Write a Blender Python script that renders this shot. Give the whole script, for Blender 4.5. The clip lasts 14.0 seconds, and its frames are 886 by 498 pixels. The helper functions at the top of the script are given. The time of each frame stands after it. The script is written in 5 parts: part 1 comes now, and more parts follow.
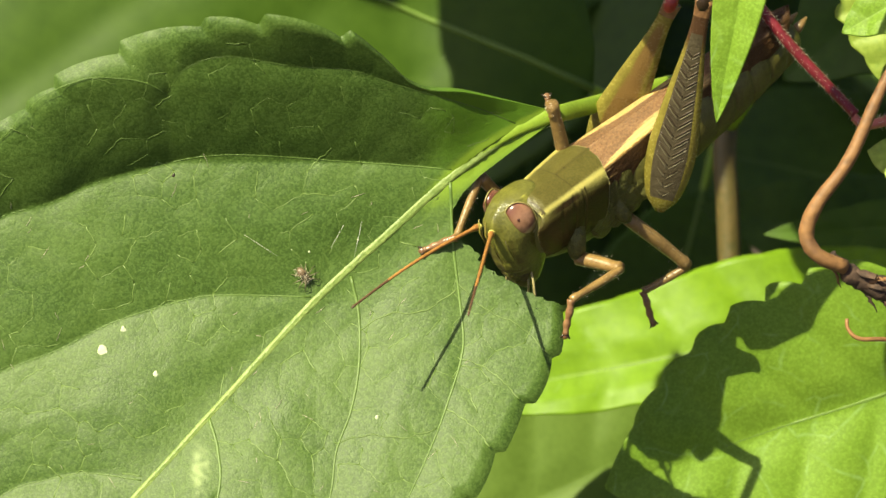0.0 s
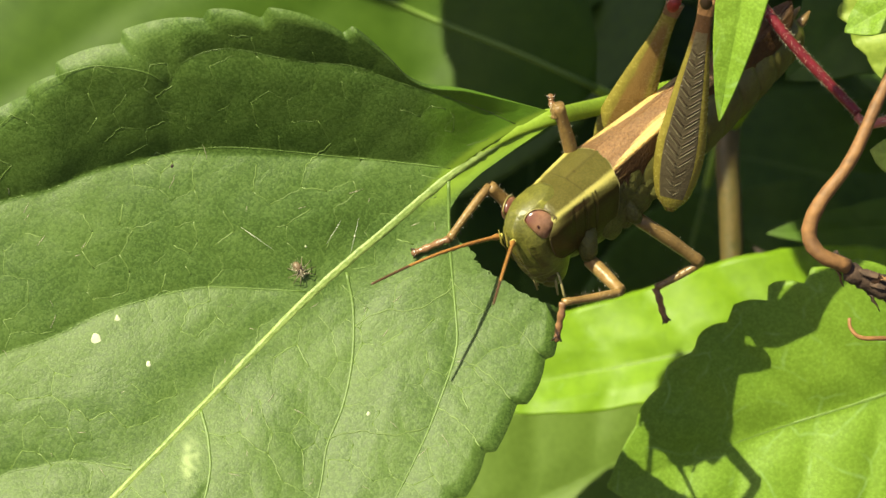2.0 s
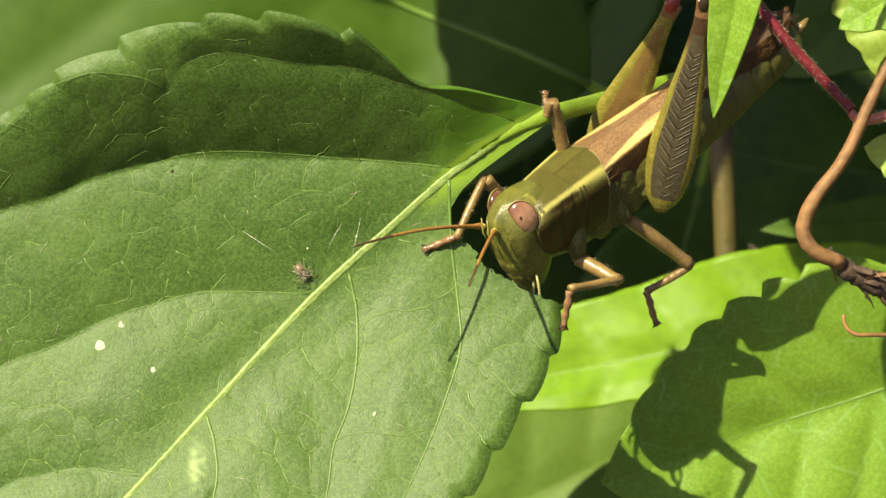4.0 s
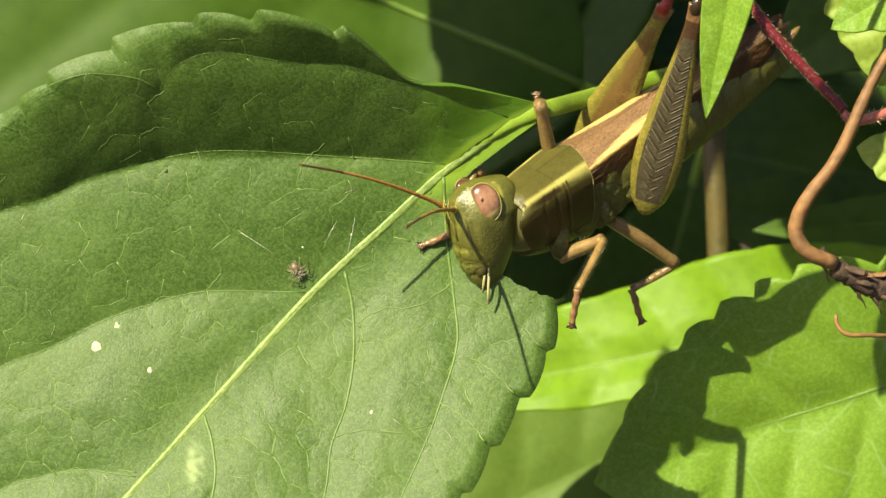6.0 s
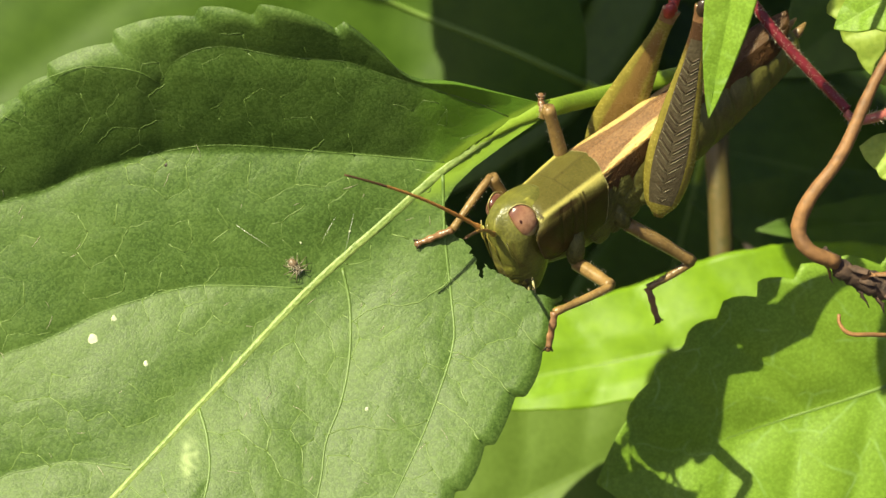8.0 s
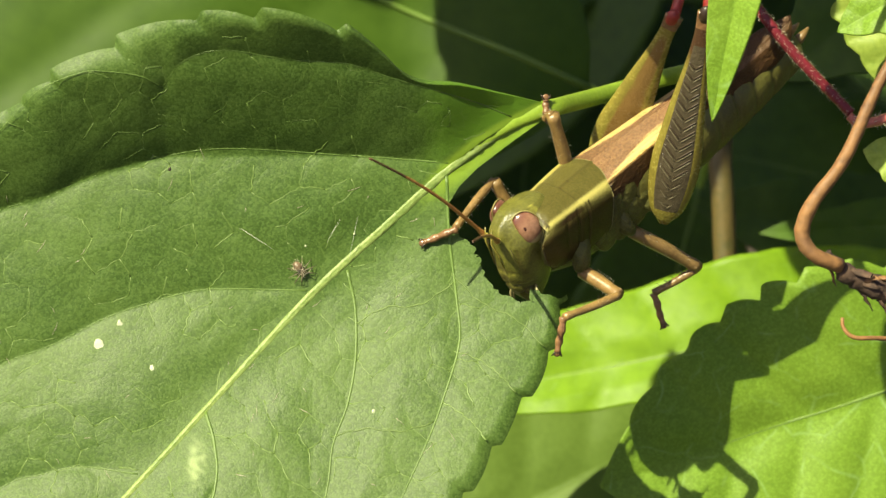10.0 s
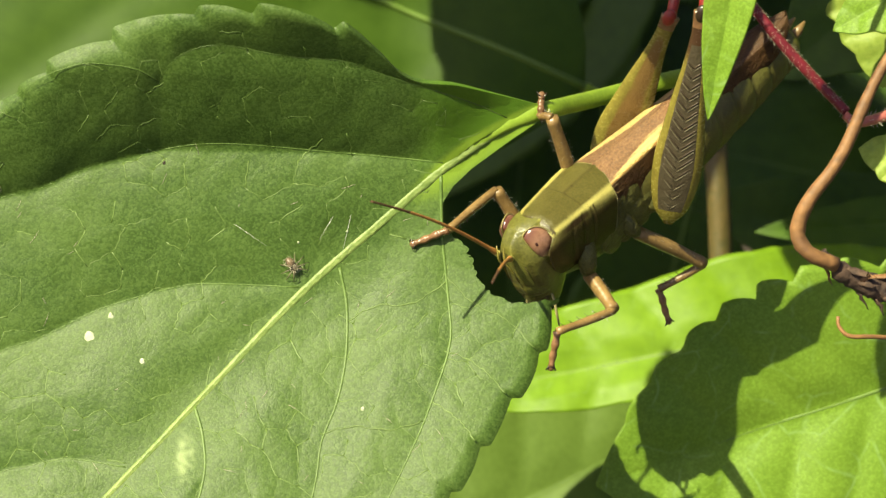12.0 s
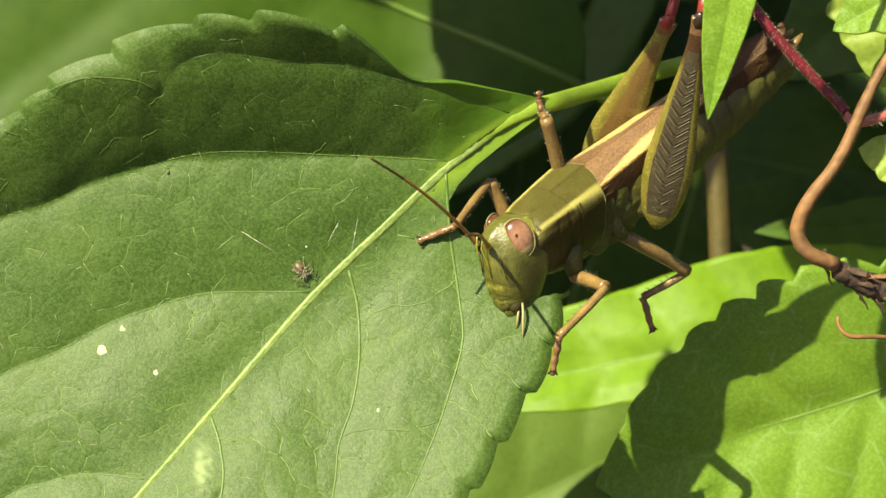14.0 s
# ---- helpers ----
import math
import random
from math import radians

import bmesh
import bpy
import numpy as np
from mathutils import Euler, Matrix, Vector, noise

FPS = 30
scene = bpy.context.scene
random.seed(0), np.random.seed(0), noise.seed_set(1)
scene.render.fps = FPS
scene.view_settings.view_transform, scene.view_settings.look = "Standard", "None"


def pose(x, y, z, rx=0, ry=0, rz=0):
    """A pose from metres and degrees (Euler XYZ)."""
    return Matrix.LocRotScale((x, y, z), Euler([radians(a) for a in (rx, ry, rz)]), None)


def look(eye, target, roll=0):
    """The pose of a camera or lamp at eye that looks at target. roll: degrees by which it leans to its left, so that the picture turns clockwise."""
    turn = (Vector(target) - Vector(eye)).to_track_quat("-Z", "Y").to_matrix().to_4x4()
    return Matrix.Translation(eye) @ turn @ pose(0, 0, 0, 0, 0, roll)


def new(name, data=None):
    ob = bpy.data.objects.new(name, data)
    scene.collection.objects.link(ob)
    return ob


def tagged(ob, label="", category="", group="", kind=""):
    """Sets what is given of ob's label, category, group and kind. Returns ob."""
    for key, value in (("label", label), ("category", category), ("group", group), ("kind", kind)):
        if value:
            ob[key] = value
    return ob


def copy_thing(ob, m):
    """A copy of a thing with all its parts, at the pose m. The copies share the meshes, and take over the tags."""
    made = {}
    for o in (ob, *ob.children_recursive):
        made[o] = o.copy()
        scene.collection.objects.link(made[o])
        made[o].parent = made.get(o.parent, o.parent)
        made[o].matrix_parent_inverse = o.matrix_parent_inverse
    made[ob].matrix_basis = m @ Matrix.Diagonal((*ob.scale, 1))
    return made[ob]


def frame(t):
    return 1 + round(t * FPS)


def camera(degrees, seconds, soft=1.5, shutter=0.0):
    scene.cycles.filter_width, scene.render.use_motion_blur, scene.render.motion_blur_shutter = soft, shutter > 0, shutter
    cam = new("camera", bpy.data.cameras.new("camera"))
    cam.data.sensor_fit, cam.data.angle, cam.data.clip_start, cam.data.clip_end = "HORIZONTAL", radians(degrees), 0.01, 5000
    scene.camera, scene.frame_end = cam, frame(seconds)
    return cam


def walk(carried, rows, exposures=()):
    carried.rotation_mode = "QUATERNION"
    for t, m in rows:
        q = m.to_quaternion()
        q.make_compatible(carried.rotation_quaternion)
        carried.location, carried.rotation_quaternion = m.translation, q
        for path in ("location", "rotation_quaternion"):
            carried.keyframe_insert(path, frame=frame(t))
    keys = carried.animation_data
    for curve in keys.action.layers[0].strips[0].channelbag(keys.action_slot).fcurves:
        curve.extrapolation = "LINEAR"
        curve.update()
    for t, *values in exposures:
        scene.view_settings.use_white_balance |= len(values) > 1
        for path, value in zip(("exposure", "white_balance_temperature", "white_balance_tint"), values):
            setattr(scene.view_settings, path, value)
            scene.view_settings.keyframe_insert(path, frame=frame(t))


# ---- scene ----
# A hand-held macro view of a grasshopper that eats a leaf. Lengths below are in mm in a plan whose axes are
# x to the right, y up the slope of view and w towards the lens; TARGET is its origin.
from mathutils import geometry

TARGET = Vector((0, 0, 0.45))
TILT, REACH = radians(40), 278.0
AX, AY, AW = Vector((1, 0, 0)), Vector((0, math.sin(TILT), math.cos(TILT))), Vector((0, -math.cos(TILT), math.sin(TILT)))
EYE = TARGET + REACH * 0.001 * AW
PLACE = Matrix.Translation(TARGET) @ Matrix((AX, AY, AW)).transposed().to_4x4()
TIMES = (0, 0.5, 1, 1.5, 2, 2.5, 3, 5.5, 6, 6.5, 7, 7.5, 8, 10.5, 11, 11.5, 12, 12.5, 13, 13.5, 14)

# ---- camera: held almost still, with a slight sway (degrees to the left, degrees up) ----
cam = camera(20, 14.0)
cam.data.dof.use_dof = True
cam.data.dof.focus_distance = 0.277
cam.data.dof.aperture_fstop = 38
SWAY = ((0.0, 0.0), (0.039, -0.027), (-0.04, -0.027), (0.117, 0.0), (0.058, -0.019), (0.019, -0.054), (-0.088, -0.09),
        (-0.04, -0.098), (-0.241, -0.09), (-0.198, -0.098), (-0.21, -0.102), (-0.229, -0.102), (-0.178, -0.102),
        (-0.099, -0.015), (-0.099, -0.046), (-0.158, -0.035), (-0.198, -0.054), (-0.191, -0.015), (-0.222, -0.073),
        (-0.229, -0.046), (-0.198, -0.054))
walk(cam, [(t, look(EYE, TARGET) @ pose(0, 0, 0, up, left, 0)) for t, (left, up) in zip(TIMES, SWAY)])

# ---- daylight ----
SUN_WAY = (PLACE.to_3x3() @ Vector((-0.78, 1.0, 1.15))).normalized()
world = bpy.data.worlds.new("world")
scene.world = world
world.use_nodes = True
sky = world.node_tree.nodes.new("ShaderNodeTexSky")
sky.sky_type, sky.sun_disc = "NISHITA", False
sky.sun_elevation = math.asin(SUN_WAY.z)
sky.air_density, sky.dust_density, sky.ozone_density = 0.7, 4.0, 0.0
sky.sun_rotation = math.atan2(SUN_WAY.x, SUN_WAY.y)
world.node_tree.links.new(sky.outputs[0], world.node_tree.nodes["Background"].inputs["Color"])
world.node_tree.nodes["Background"].inputs["Strength"].default_value = 0.065
sun = new("sun", bpy.data.lights.new("sun", "SUN"))
sun.data.energy, sun.data.angle, sun.data.color = 5.0, radians(0.5), (1.0, 0.94, 0.62)
sun.matrix_basis = look(TARGET + SUN_WAY * 3, TARGET)
scene.view_settings.exposure = 1.12


# ---- materials ----
def material(name, color, other=None, rough=0.5, grain=1.0, blotch=0.12, bump=0.15, through_light=0.0, gloss=0.5, veins=0.0, mix=0.5,
             vein_color=(0.2, 0.32, 0.09), vein_size=0.34, sheen=0.0, contrast=0.15, granules=0.0, speckle=0.75, coats=()):
    """A surface that goes from color to other in two sizes of noise (grain and blotch: features per mm), with fine relief; granules (per mm)
    make it a skin of small domes, coats are colours laid over it by the mesh's own pattern."""
    m = bpy.data.materials.new(name)
    m.use_nodes = True
    n, l = m.node_tree.nodes, m.node_tree.links
    bsdf, out = n["Principled BSDF"], n["Material Output"]
    other = other or tuple(c * 0.7 for c in color)
    co = n.new("ShaderNodeTexCoord")
    info = n.new("ShaderNodeObjectInfo")
    fine, broad = n.new("ShaderNodeTexNoise"), n.new("ShaderNodeTexNoise")
    fine.inputs["Scale"].default_value, fine.inputs["Detail"].default_value = grain * 1000, 4
    broad.inputs["Scale"].default_value, broad.inputs["Detail"].default_value = blotch * 1000, 3
    l.new(co.outputs["Object"], fine.inputs["Vector"])
    l.new(co.outputs["Object"], broad.inputs["Vector"])
    both = n.new("ShaderNodeMath")
    both.operation = "MULTIPLY_ADD"
    l.new(fine.outputs["Fac"], both.inputs[0])
    both.inputs[1].default_value = mix
    half = n.new("ShaderNodeMath")
    half.operation = "MULTIPLY"
    half.inputs[1].default_value = 1 - mix
    l.new(broad.outputs["Fac"], half.inputs[0])
    l.new(half.outputs[0], both.inputs[2])
    ramp = n.new("ShaderNodeValToRGB")
    ramp.color_ramp.elements[0].position, ramp.color_ramp.elements[1].position = 0.5 - contrast, 0.5 + contrast
    ramp.color_ramp.elements[0].color, ramp.color_ramp.elements[1].color = (*other, 1), (*color, 1)
    l.new(both.outputs[0], ramp.inputs["Fac"])
    shade = ramp.outputs["Color"]
    height = fine.outputs["Fac"]
    if granules:
        dome = n.new("ShaderNodeTexVoronoi")
        dome.inputs["Scale"].default_value = granules * 1000
        l.new(co.outputs["Object"], dome.inputs["Vector"])
        level = n.new("ShaderNodeMath")
        level.operation = "MULTIPLY_ADD"
        level.inputs[1].default_value = -0.8
        l.new(dome.outputs["Distance"], level.inputs[0])
        l.new(fine.outputs["Fac"], level.inputs[2])
        height = level.outputs[0]
        pale = n.new("ShaderNodeSeparateColor")
        l.new(dome.outputs["Color"], pale.inputs[0])
        shine = n.new("ShaderNodeMapRange")
        shine.inputs["From Min"].default_value, shine.inputs["To Min"].default_value, shine.inputs["To Max"].default_value = 0.3, 0.0, speckle
        l.new(pale.outputs[0], shine.inputs["Value"])
        speck = n.new("ShaderNodeMix")
        speck.data_type = "RGBA"
        l.new(shine.outputs[0], speck.inputs["Factor"])
        l.new(shade, speck.inputs[6])
        speck.inputs[7].default_value = (*(min(1, c * 1.75 + 0.02) for c in color), 1)
        shade = speck.outputs[2]
    if coats:
        laid = n.new("ShaderNodeAttribute")
        laid.attribute_name = "coat"
        split = n.new("ShaderNodeSeparateColor")
        l.new(laid.outputs["Color"], split.inputs[0])
        for k, c in enumerate(coats):
            rag = n.new("ShaderNodeMath")
            rag.operation = "MULTIPLY_ADD"
            rag.inputs[1].default_value = 0.5
            l.new(both.outputs[0], rag.inputs[0])
            l.new(split.outputs[k], rag.inputs[2])
            edge = n.new("ShaderNodeMapRange")
            edge.interpolation_type = "SMOOTHSTEP"
            edge.inputs["From Min"].default_value, edge.inputs["From Max"].default_value = 0.35, 0.95
            l.new(rag.outputs[0], edge.inputs["Value"])
            coat = n.new("ShaderNodeMix")
            coat.data_type = "RGBA"
            l.new(edge.outputs[0], coat.inputs["Factor"])
            l.new(shade, coat.inputs[6])
            coat.inputs[7].default_value = (*c, 1)
            shade = coat.outputs[2]
    if veins:
        net = n.new("ShaderNodeTexVoronoi")
        net.feature = "DISTANCE_TO_EDGE"
        net.inputs["Scale"].default_value = vein_size * 1000
        warp = n.new("ShaderNodeVectorMath")
        warp.operation = "MULTIPLY_ADD"
        warp.inputs[1].default_value = (0.006, 0.006, 0)
        l.new(broad.outputs["Color"], warp.inputs[0])
        l.new(co.outputs["Object"], warp.inputs[2])
        flat = n.new("ShaderNodeVectorMath")
        flat.operation = "MULTIPLY"
        flat.inputs[1].default_value = (1, 1, 0)
        l.new(warp.outputs[0], flat.inputs[0])
        l.new(flat.outputs[0], net.inputs["Vector"])
        line = n.new("ShaderNodeMapRange")
        line.inputs["From Min"].default_value, line.inputs["From Max"].default_value = 0.0, 0.034
        line.inputs["To Min"].default_value, line.inputs["To Max"].default_value = veins, 0.0
        l.new(net.outputs["Distance"], line.inputs["Value"])
        patchy = n.new("ShaderNodeMath")
        patchy.operation = "MULTIPLY"
        where = n.new("ShaderNodeTexNoise")
        where.inputs["Scale"].default_value = vein_size * 1900
        l.new(flat.outputs[0], where.inputs["Vector"])
        gate = n.new("ShaderNodeMapRange")
        gate.inputs["From Min"].default_value, gate.inputs["From Max"].default_value = 0.46, 0.62
        l.new(where.outputs["Fac"], gate.inputs["Value"])
        l.new(line.outputs[0], patchy.inputs[0])
        l.new(gate.outputs[0], patchy.inputs[1])
        tone = n.new("ShaderNodeMix")
        tone.data_type = "RGBA"
        l.new(patchy.outputs[0], tone.inputs["Factor"])
        l.new(shade, tone.inputs[6])
        tone.inputs[7].default_value = (*vein_color, 1)
        shade = tone.outputs[2]
        dip = n.new("ShaderNodeMath")
        dip.operation = "MULTIPLY_ADD"
        dip.inputs[1].default_value = -0.2
        l.new(patchy.outputs[0], dip.inputs[0])
        l.new(height, dip.inputs[2])
        height = dip.outputs[0]
    vary = n.new("ShaderNodeHueSaturation")
    spread = n.new("ShaderNodeMapRange")
    spread.inputs["To Min"].default_value, spread.inputs["To Max"].default_value = 0.88, 1.12
    l.new(info.outputs["Random"], spread.inputs["Value"])
    l.new(spread.outputs[0], vary.inputs["Value"])
    l.new(shade, vary.inputs["Color"])
    l.new(vary.outputs[0], bsdf.inputs["Base Color"])
    dull = n.new("ShaderNodeMapRange")
    dull.inputs["To Min"].default_value, dull.inputs["To Max"].default_value = rough - 0.12, rough + 0.12
    l.new(both.outputs[0], dull.inputs["Value"])
    l.new(dull.outputs[0], bsdf.inputs["Roughness"])
    bsdf.inputs["Specular IOR Level"].default_value = gloss
    if sheen:
        bsdf.inputs["Sheen Weight"].default_value = sheen
    swell = None
    if veins and granules:
        dome_up = n.new("ShaderNodeMapRange")
        dome_up.interpolation_type = "SMOOTHSTEP"
        dome_up.inputs["From Max"].default_value = 0.22
        l.new(net.outputs["Distance"], dome_up.inputs["Value"])
        swell = n.new("ShaderNodeBump")
        swell.inputs["Strength"].default_value, swell.inputs["Distance"].default_value = 0.045, 0.0004
        l.new(dome_up.outputs[0], swell.inputs["Height"])
    relief = n.new("ShaderNodeBump")
    if swell:
        l.new(swell.outputs[0], relief.inputs["Normal"])
    relief.inputs["Strength"].default_value, relief.inputs["Distance"].default_value = bump, 0.0003
    l.new(height, relief.inputs["Height"])
    l.new(relief.outputs[0], bsdf.inputs["Normal"])
    if through_light:
        glow = n.new("ShaderNodeBsdfTranslucent")
        yellower = n.new("ShaderNodeMix")
        yellower.data_type, yellower.blend_type = "RGBA", "MULTIPLY"
        yellower.inputs["Factor"].default_value = 1
        l.new(vary.outputs[0], yellower.inputs[6])
        yellower.inputs[7].default_value = (2.2, 1.9, 0.5, 1)
        l.new(yellower.outputs[2], glow.inputs["Color"])
        blend = n.new("ShaderNodeMixShader")
        blend.inputs["Fac"].default_value = through_light
        l.new(bsdf.outputs[0], blend.inputs[1])
        l.new(glow.outputs[0], blend.inputs[2])
        l.new(blend.outputs[0], out.inputs["Surface"])
    return m


# The second coat stands in for light on the eaten leaf's base.
LEAF = material("leaf_skin", (0.059, 0.106, 0.0145), (0.0375, 0.076, 0.009), rough=0.52, grain=2.2, blotch=0.12, bump=0.12, through_light=0.14, veins=0.35, gloss=0.3, contrast=0.1,
                vein_color=(0.13, 0.2, 0.045), vein_size=0.55, mix=0.5, granules=5.5, speckle=0.42, coats=((0.17, 0.27, 0.02), (0.085, 0.18, 0.01), (0.22, 0.29, 0.11)))
LEAF_B = material("leaf_skin_light", (0.145, 0.242, 0.02), (0.107, 0.198, 0.013), rough=0.5, grain=3.0, blotch=0.09, bump=0.15, through_light=0.25, veins=0.8, gloss=0.3, vein_size=0.17, granules=4.5, speckle=0.3)
LEAF_C = material("leaf_skin_bright", (0.18, 0.31, 0.012), (0.125, 0.23, 0.007), rough=0.45, grain=0.6, blotch=0.07, bump=0.15, through_light=0.3, veins=0.3, gloss=0.3)
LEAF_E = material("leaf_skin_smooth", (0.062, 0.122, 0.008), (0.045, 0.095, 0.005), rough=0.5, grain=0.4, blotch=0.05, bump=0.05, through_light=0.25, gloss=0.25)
LEAF_F = material("leaf_skin_mid", (0.125, 0.2, 0.032), (0.09, 0.15, 0.02), rough=0.5, grain=1.2, blotch=0.07, bump=0.12, through_light=0.25, gloss=0.25)
LEAF_P = material("leaf_skin_pale", (0.3, 0.38, 0.07), (0.19, 0.27, 0.035), rough=0.5, grain=1.5, blotch=0.1, bump=0.2, through_light=0.3, veins=0.3, gloss=0.3)
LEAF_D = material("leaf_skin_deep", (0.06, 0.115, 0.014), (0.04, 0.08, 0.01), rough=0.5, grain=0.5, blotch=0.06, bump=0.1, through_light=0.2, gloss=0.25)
RIB = material("leaf_rib", (0.255, 0.335, 0.085), (0.14, 0.215, 0.04), rough=0.5, grain=2.0, blotch=0.6, bump=0.5, through_light=0.1)
VEIN = material("leaf_vein", (0.115, 0.19, 0.025), (0.085, 0.15, 0.018), rough=0.5, grain=2, bump=0.2, through_light=0.1)
VEIN_SIDE = material("leaf_side_vein", (0.1, 0.168, 0.026), (0.07, 0.125, 0.016), rough=0.5, grain=2, blotch=0.4, bump=0.25, through_light=0.1)
VEIN_FINE = material("leaf_fine_vein", (0.125, 0.195, 0.042), (0.08, 0.135, 0.018), rough=0.5, grain=1.2, bump=0.1, through_light=0.1)
STALK = material("leaf_stalk", (0.25, 0.37, 0.03), (0.18, 0.28, 0.02), rough=0.42, grain=2, blotch=0.3, bump=0.2, through_light=0.2)
OLIVE = material("olive_shell", (0.178, 0.157, 0.037), (0.11, 0.098, 0.019), rough=0.36, grain=4, blotch=0.4, bump=0.24, gloss=0.5,
                 coats=((0.64, 0.58, 0.17), (0.055, 0.032, 0.008), (0.5, 0.44, 0.2)))
OLIVE_SIDE = material("olive_brown_side", (0.105, 0.104, 0.024), (0.048, 0.046, 0.012), rough=0.46, grain=2.2, blotch=0.35, bump=0.8, gloss=0.3)
STRIPE = material("yellow_stripe", (0.66, 0.6, 0.17), (0.4, 0.36, 0.07), rough=0.45, grain=3, blotch=0.7, bump=0.3)
FACE = material("green_face", (0.125, 0.122, 0.021), (0.062, 0.062, 0.011), rough=0.38, grain=3.5, blotch=0.6, bump=0.25, gloss=0.5,
                coats=((0.36, 0.34, 0.055), (0.06, 0.05, 0.01), (0.5, 0.46, 0.25)))
BELLY = material("abdomen_skin", (0.12, 0.115, 0.02), (0.07, 0.062, 0.012), rough=0.45, grain=2, blotch=0.3, bump=0.25)
WING = material("wing_brown", (0.4, 0.215, 0.085), (0.2, 0.1, 0.04), rough=0.38, grain=3.5, blotch=0.5, bump=0.6, veins=0.9, vein_color=(0.18, 0.09, 0.028), vein_size=2.4, mix=0.7, coats=((0.95, 0.68, 0.25), (0.1, 0.05, 0.02), (0.95, 0.68, 0.25)))
WING_DARK = material("wing_side", (0.14, 0.068, 0.024), (0.075, 0.035, 0.014), rough=0.45, grain=3, blotch=0.5, bump=0.6, veins=0.5, vein_color=(0.2, 0.1, 0.06), vein_size=1.6)
FEMUR = material("femur_rim", (0.235, 0.2, 0.036), (0.14, 0.115, 0.022), rough=0.26, grain=3, blotch=0.4, bump=0.2, coats=((0.17, 0.1, 0.03), (0.36, 0.3, 0.09), (0.06, 0.03, 0.014)))
FEMUR_FIELD = material("femur_field", (0.075, 0.06, 0.032), (0.045, 0.034, 0.018), rough=0.45, grain=3, blotch=0.4, bump=0.3)
STREAK = material("femur_streak", (0.05, 0.034, 0.016), (0.03, 0.02, 0.01), rough=0.42, grain=3, blotch=0.4, bump=0.15)
CHEVRON = material("femur_chevron", (0.14, 0.12, 0.07), rough=0.4, grain=3, bump=0.2)
LEG = material("leg_tan", (0.235, 0.148, 0.05), (0.13, 0.078, 0.026), rough=0.33, grain=2.5, blotch=0.4, bump=0.25)
FOOT = material("foot_brown", (0.22, 0.115, 0.05), (0.11, 0.055, 0.025), rough=0.3, grain=2.5, blotch=0.6, bump=0.3)
CLAW = material("claw_dark", (0.03, 0.018, 0.01), rough=0.3, grain=3)
SHIN_RED = material("shin_red", (0.3, 0.028, 0.02), (0.18, 0.016, 0.012), rough=0.35, grain=2, bump=0.2)
EYE_SKIN = material("eye_skin", (0.31, 0.16, 0.09), (0.16, 0.072, 0.042), rough=0.2, grain=2.2, blotch=0.45, bump=0.03, gloss=0.8, coats=((0.09, 0.028, 0.018), (0.42, 0.32, 0.13), (0.3, 0.2, 0.1)))
EYE_RIM = material("eye_rim", (0.34, 0.28, 0.1), (0.2, 0.17, 0.05), rough=0.4, grain=3)
EYE_SPOT = material("eye_spot", (0.06, 0.02, 0.015), rough=0.2)
FEELER = material("antenna_skin", (0.36, 0.17, 0.04), (0.22, 0.09, 0.022), rough=0.45, grain=2, bump=0.3)
FEELER_TIP = material("antenna_tip", (0.1, 0.045, 0.02), rough=0.5, grain=2)
PALP = material("palp_skin", (0.33, 0.29, 0.13), rough=0.4, grain=3)
NECK = material("neck_skin", (0.13, 0.125, 0.03), (0.085, 0.08, 0.018), rough=0.5, grain=2, bump=0.2)
JAW = material("jaw_skin", (0.07, 0.06, 0.015), (0.04, 0.03, 0.01), rough=0.35, grain=3)
HAIR = material("fine_hair", (0.5, 0.45, 0.33), rough=0.4)
SILK = material("silk_thread", (0.7, 0.7, 0.62), rough=0.3)
SOIL = material("soil", (0.05, 0.035, 0.02), (0.02, 0.014, 0.008), rough=0.9, grain=0.05, blotch=0.004, bump=0.8)
TWIG = material("dry_twig", (0.26, 0.13, 0.045), (0.12, 0.058, 0.022), rough=0.6, grain=1.0, blotch=0.25, bump=0.4)
TWIG_DARK = material("rotten_twig", (0.085, 0.048, 0.028), (0.022, 0.013, 0.009), rough=0.8, grain=1.2, blotch=0.3, bump=0.9)
RED_STEM = material("red_stem", (0.18, 0.012, 0.022), (0.1, 0.008, 0.013), rough=0.4, grain=2, blotch=0.3, bump=0.4)
PINK_STEM = material("pink_stem", (0.38, 0.12, 0.09), (0.24, 0.05, 0.045), rough=0.4, grain=2, blotch=0.3, bump=0.3)
STEM_TAN = material("stem_tan", (0.11, 0.075, 0.02), (0.055, 0.05, 0.012), rough=0.5, grain=1, blotch=0.15, bump=0.3)
SPIDER = material("spider_skin", (0.24, 0.17, 0.1), (0.1, 0.065, 0.035), rough=0.4, grain=3, bump=0.3)
SPIDER_LEG = material("spider_leg", (0.15, 0.12, 0.075), rough=0.5, grain=3)
FLECK = material("white_fleck", (0.55, 0.58, 0.4), (0.36, 0.42, 0.22), rough=0.6, grain=3)


# ---- helpers of this scene ----
def part(name, bm, mats, parent, label="", smooth=True):
    """Link a bmesh (in mm) as one mesh under a thing or a part."""
    bmesh.ops.scale(bm, vec=(0.001,) * 3, verts=bm.verts)
    bm.normal_update()
    me = bpy.data.meshes.new(name)
    bm.to_mesh(me)
    bm.free()
    for m in mats if isinstance(mats, (list, tuple)) else (mats,):
        me.materials.append(m)
    if smooth:
        me.polygons.foreach_set("use_smooth", [True] * len(me.polygons))
    ob = new(name, me)
    ob.parent = parent
    if label:
        tagged(ob, label)
    return ob


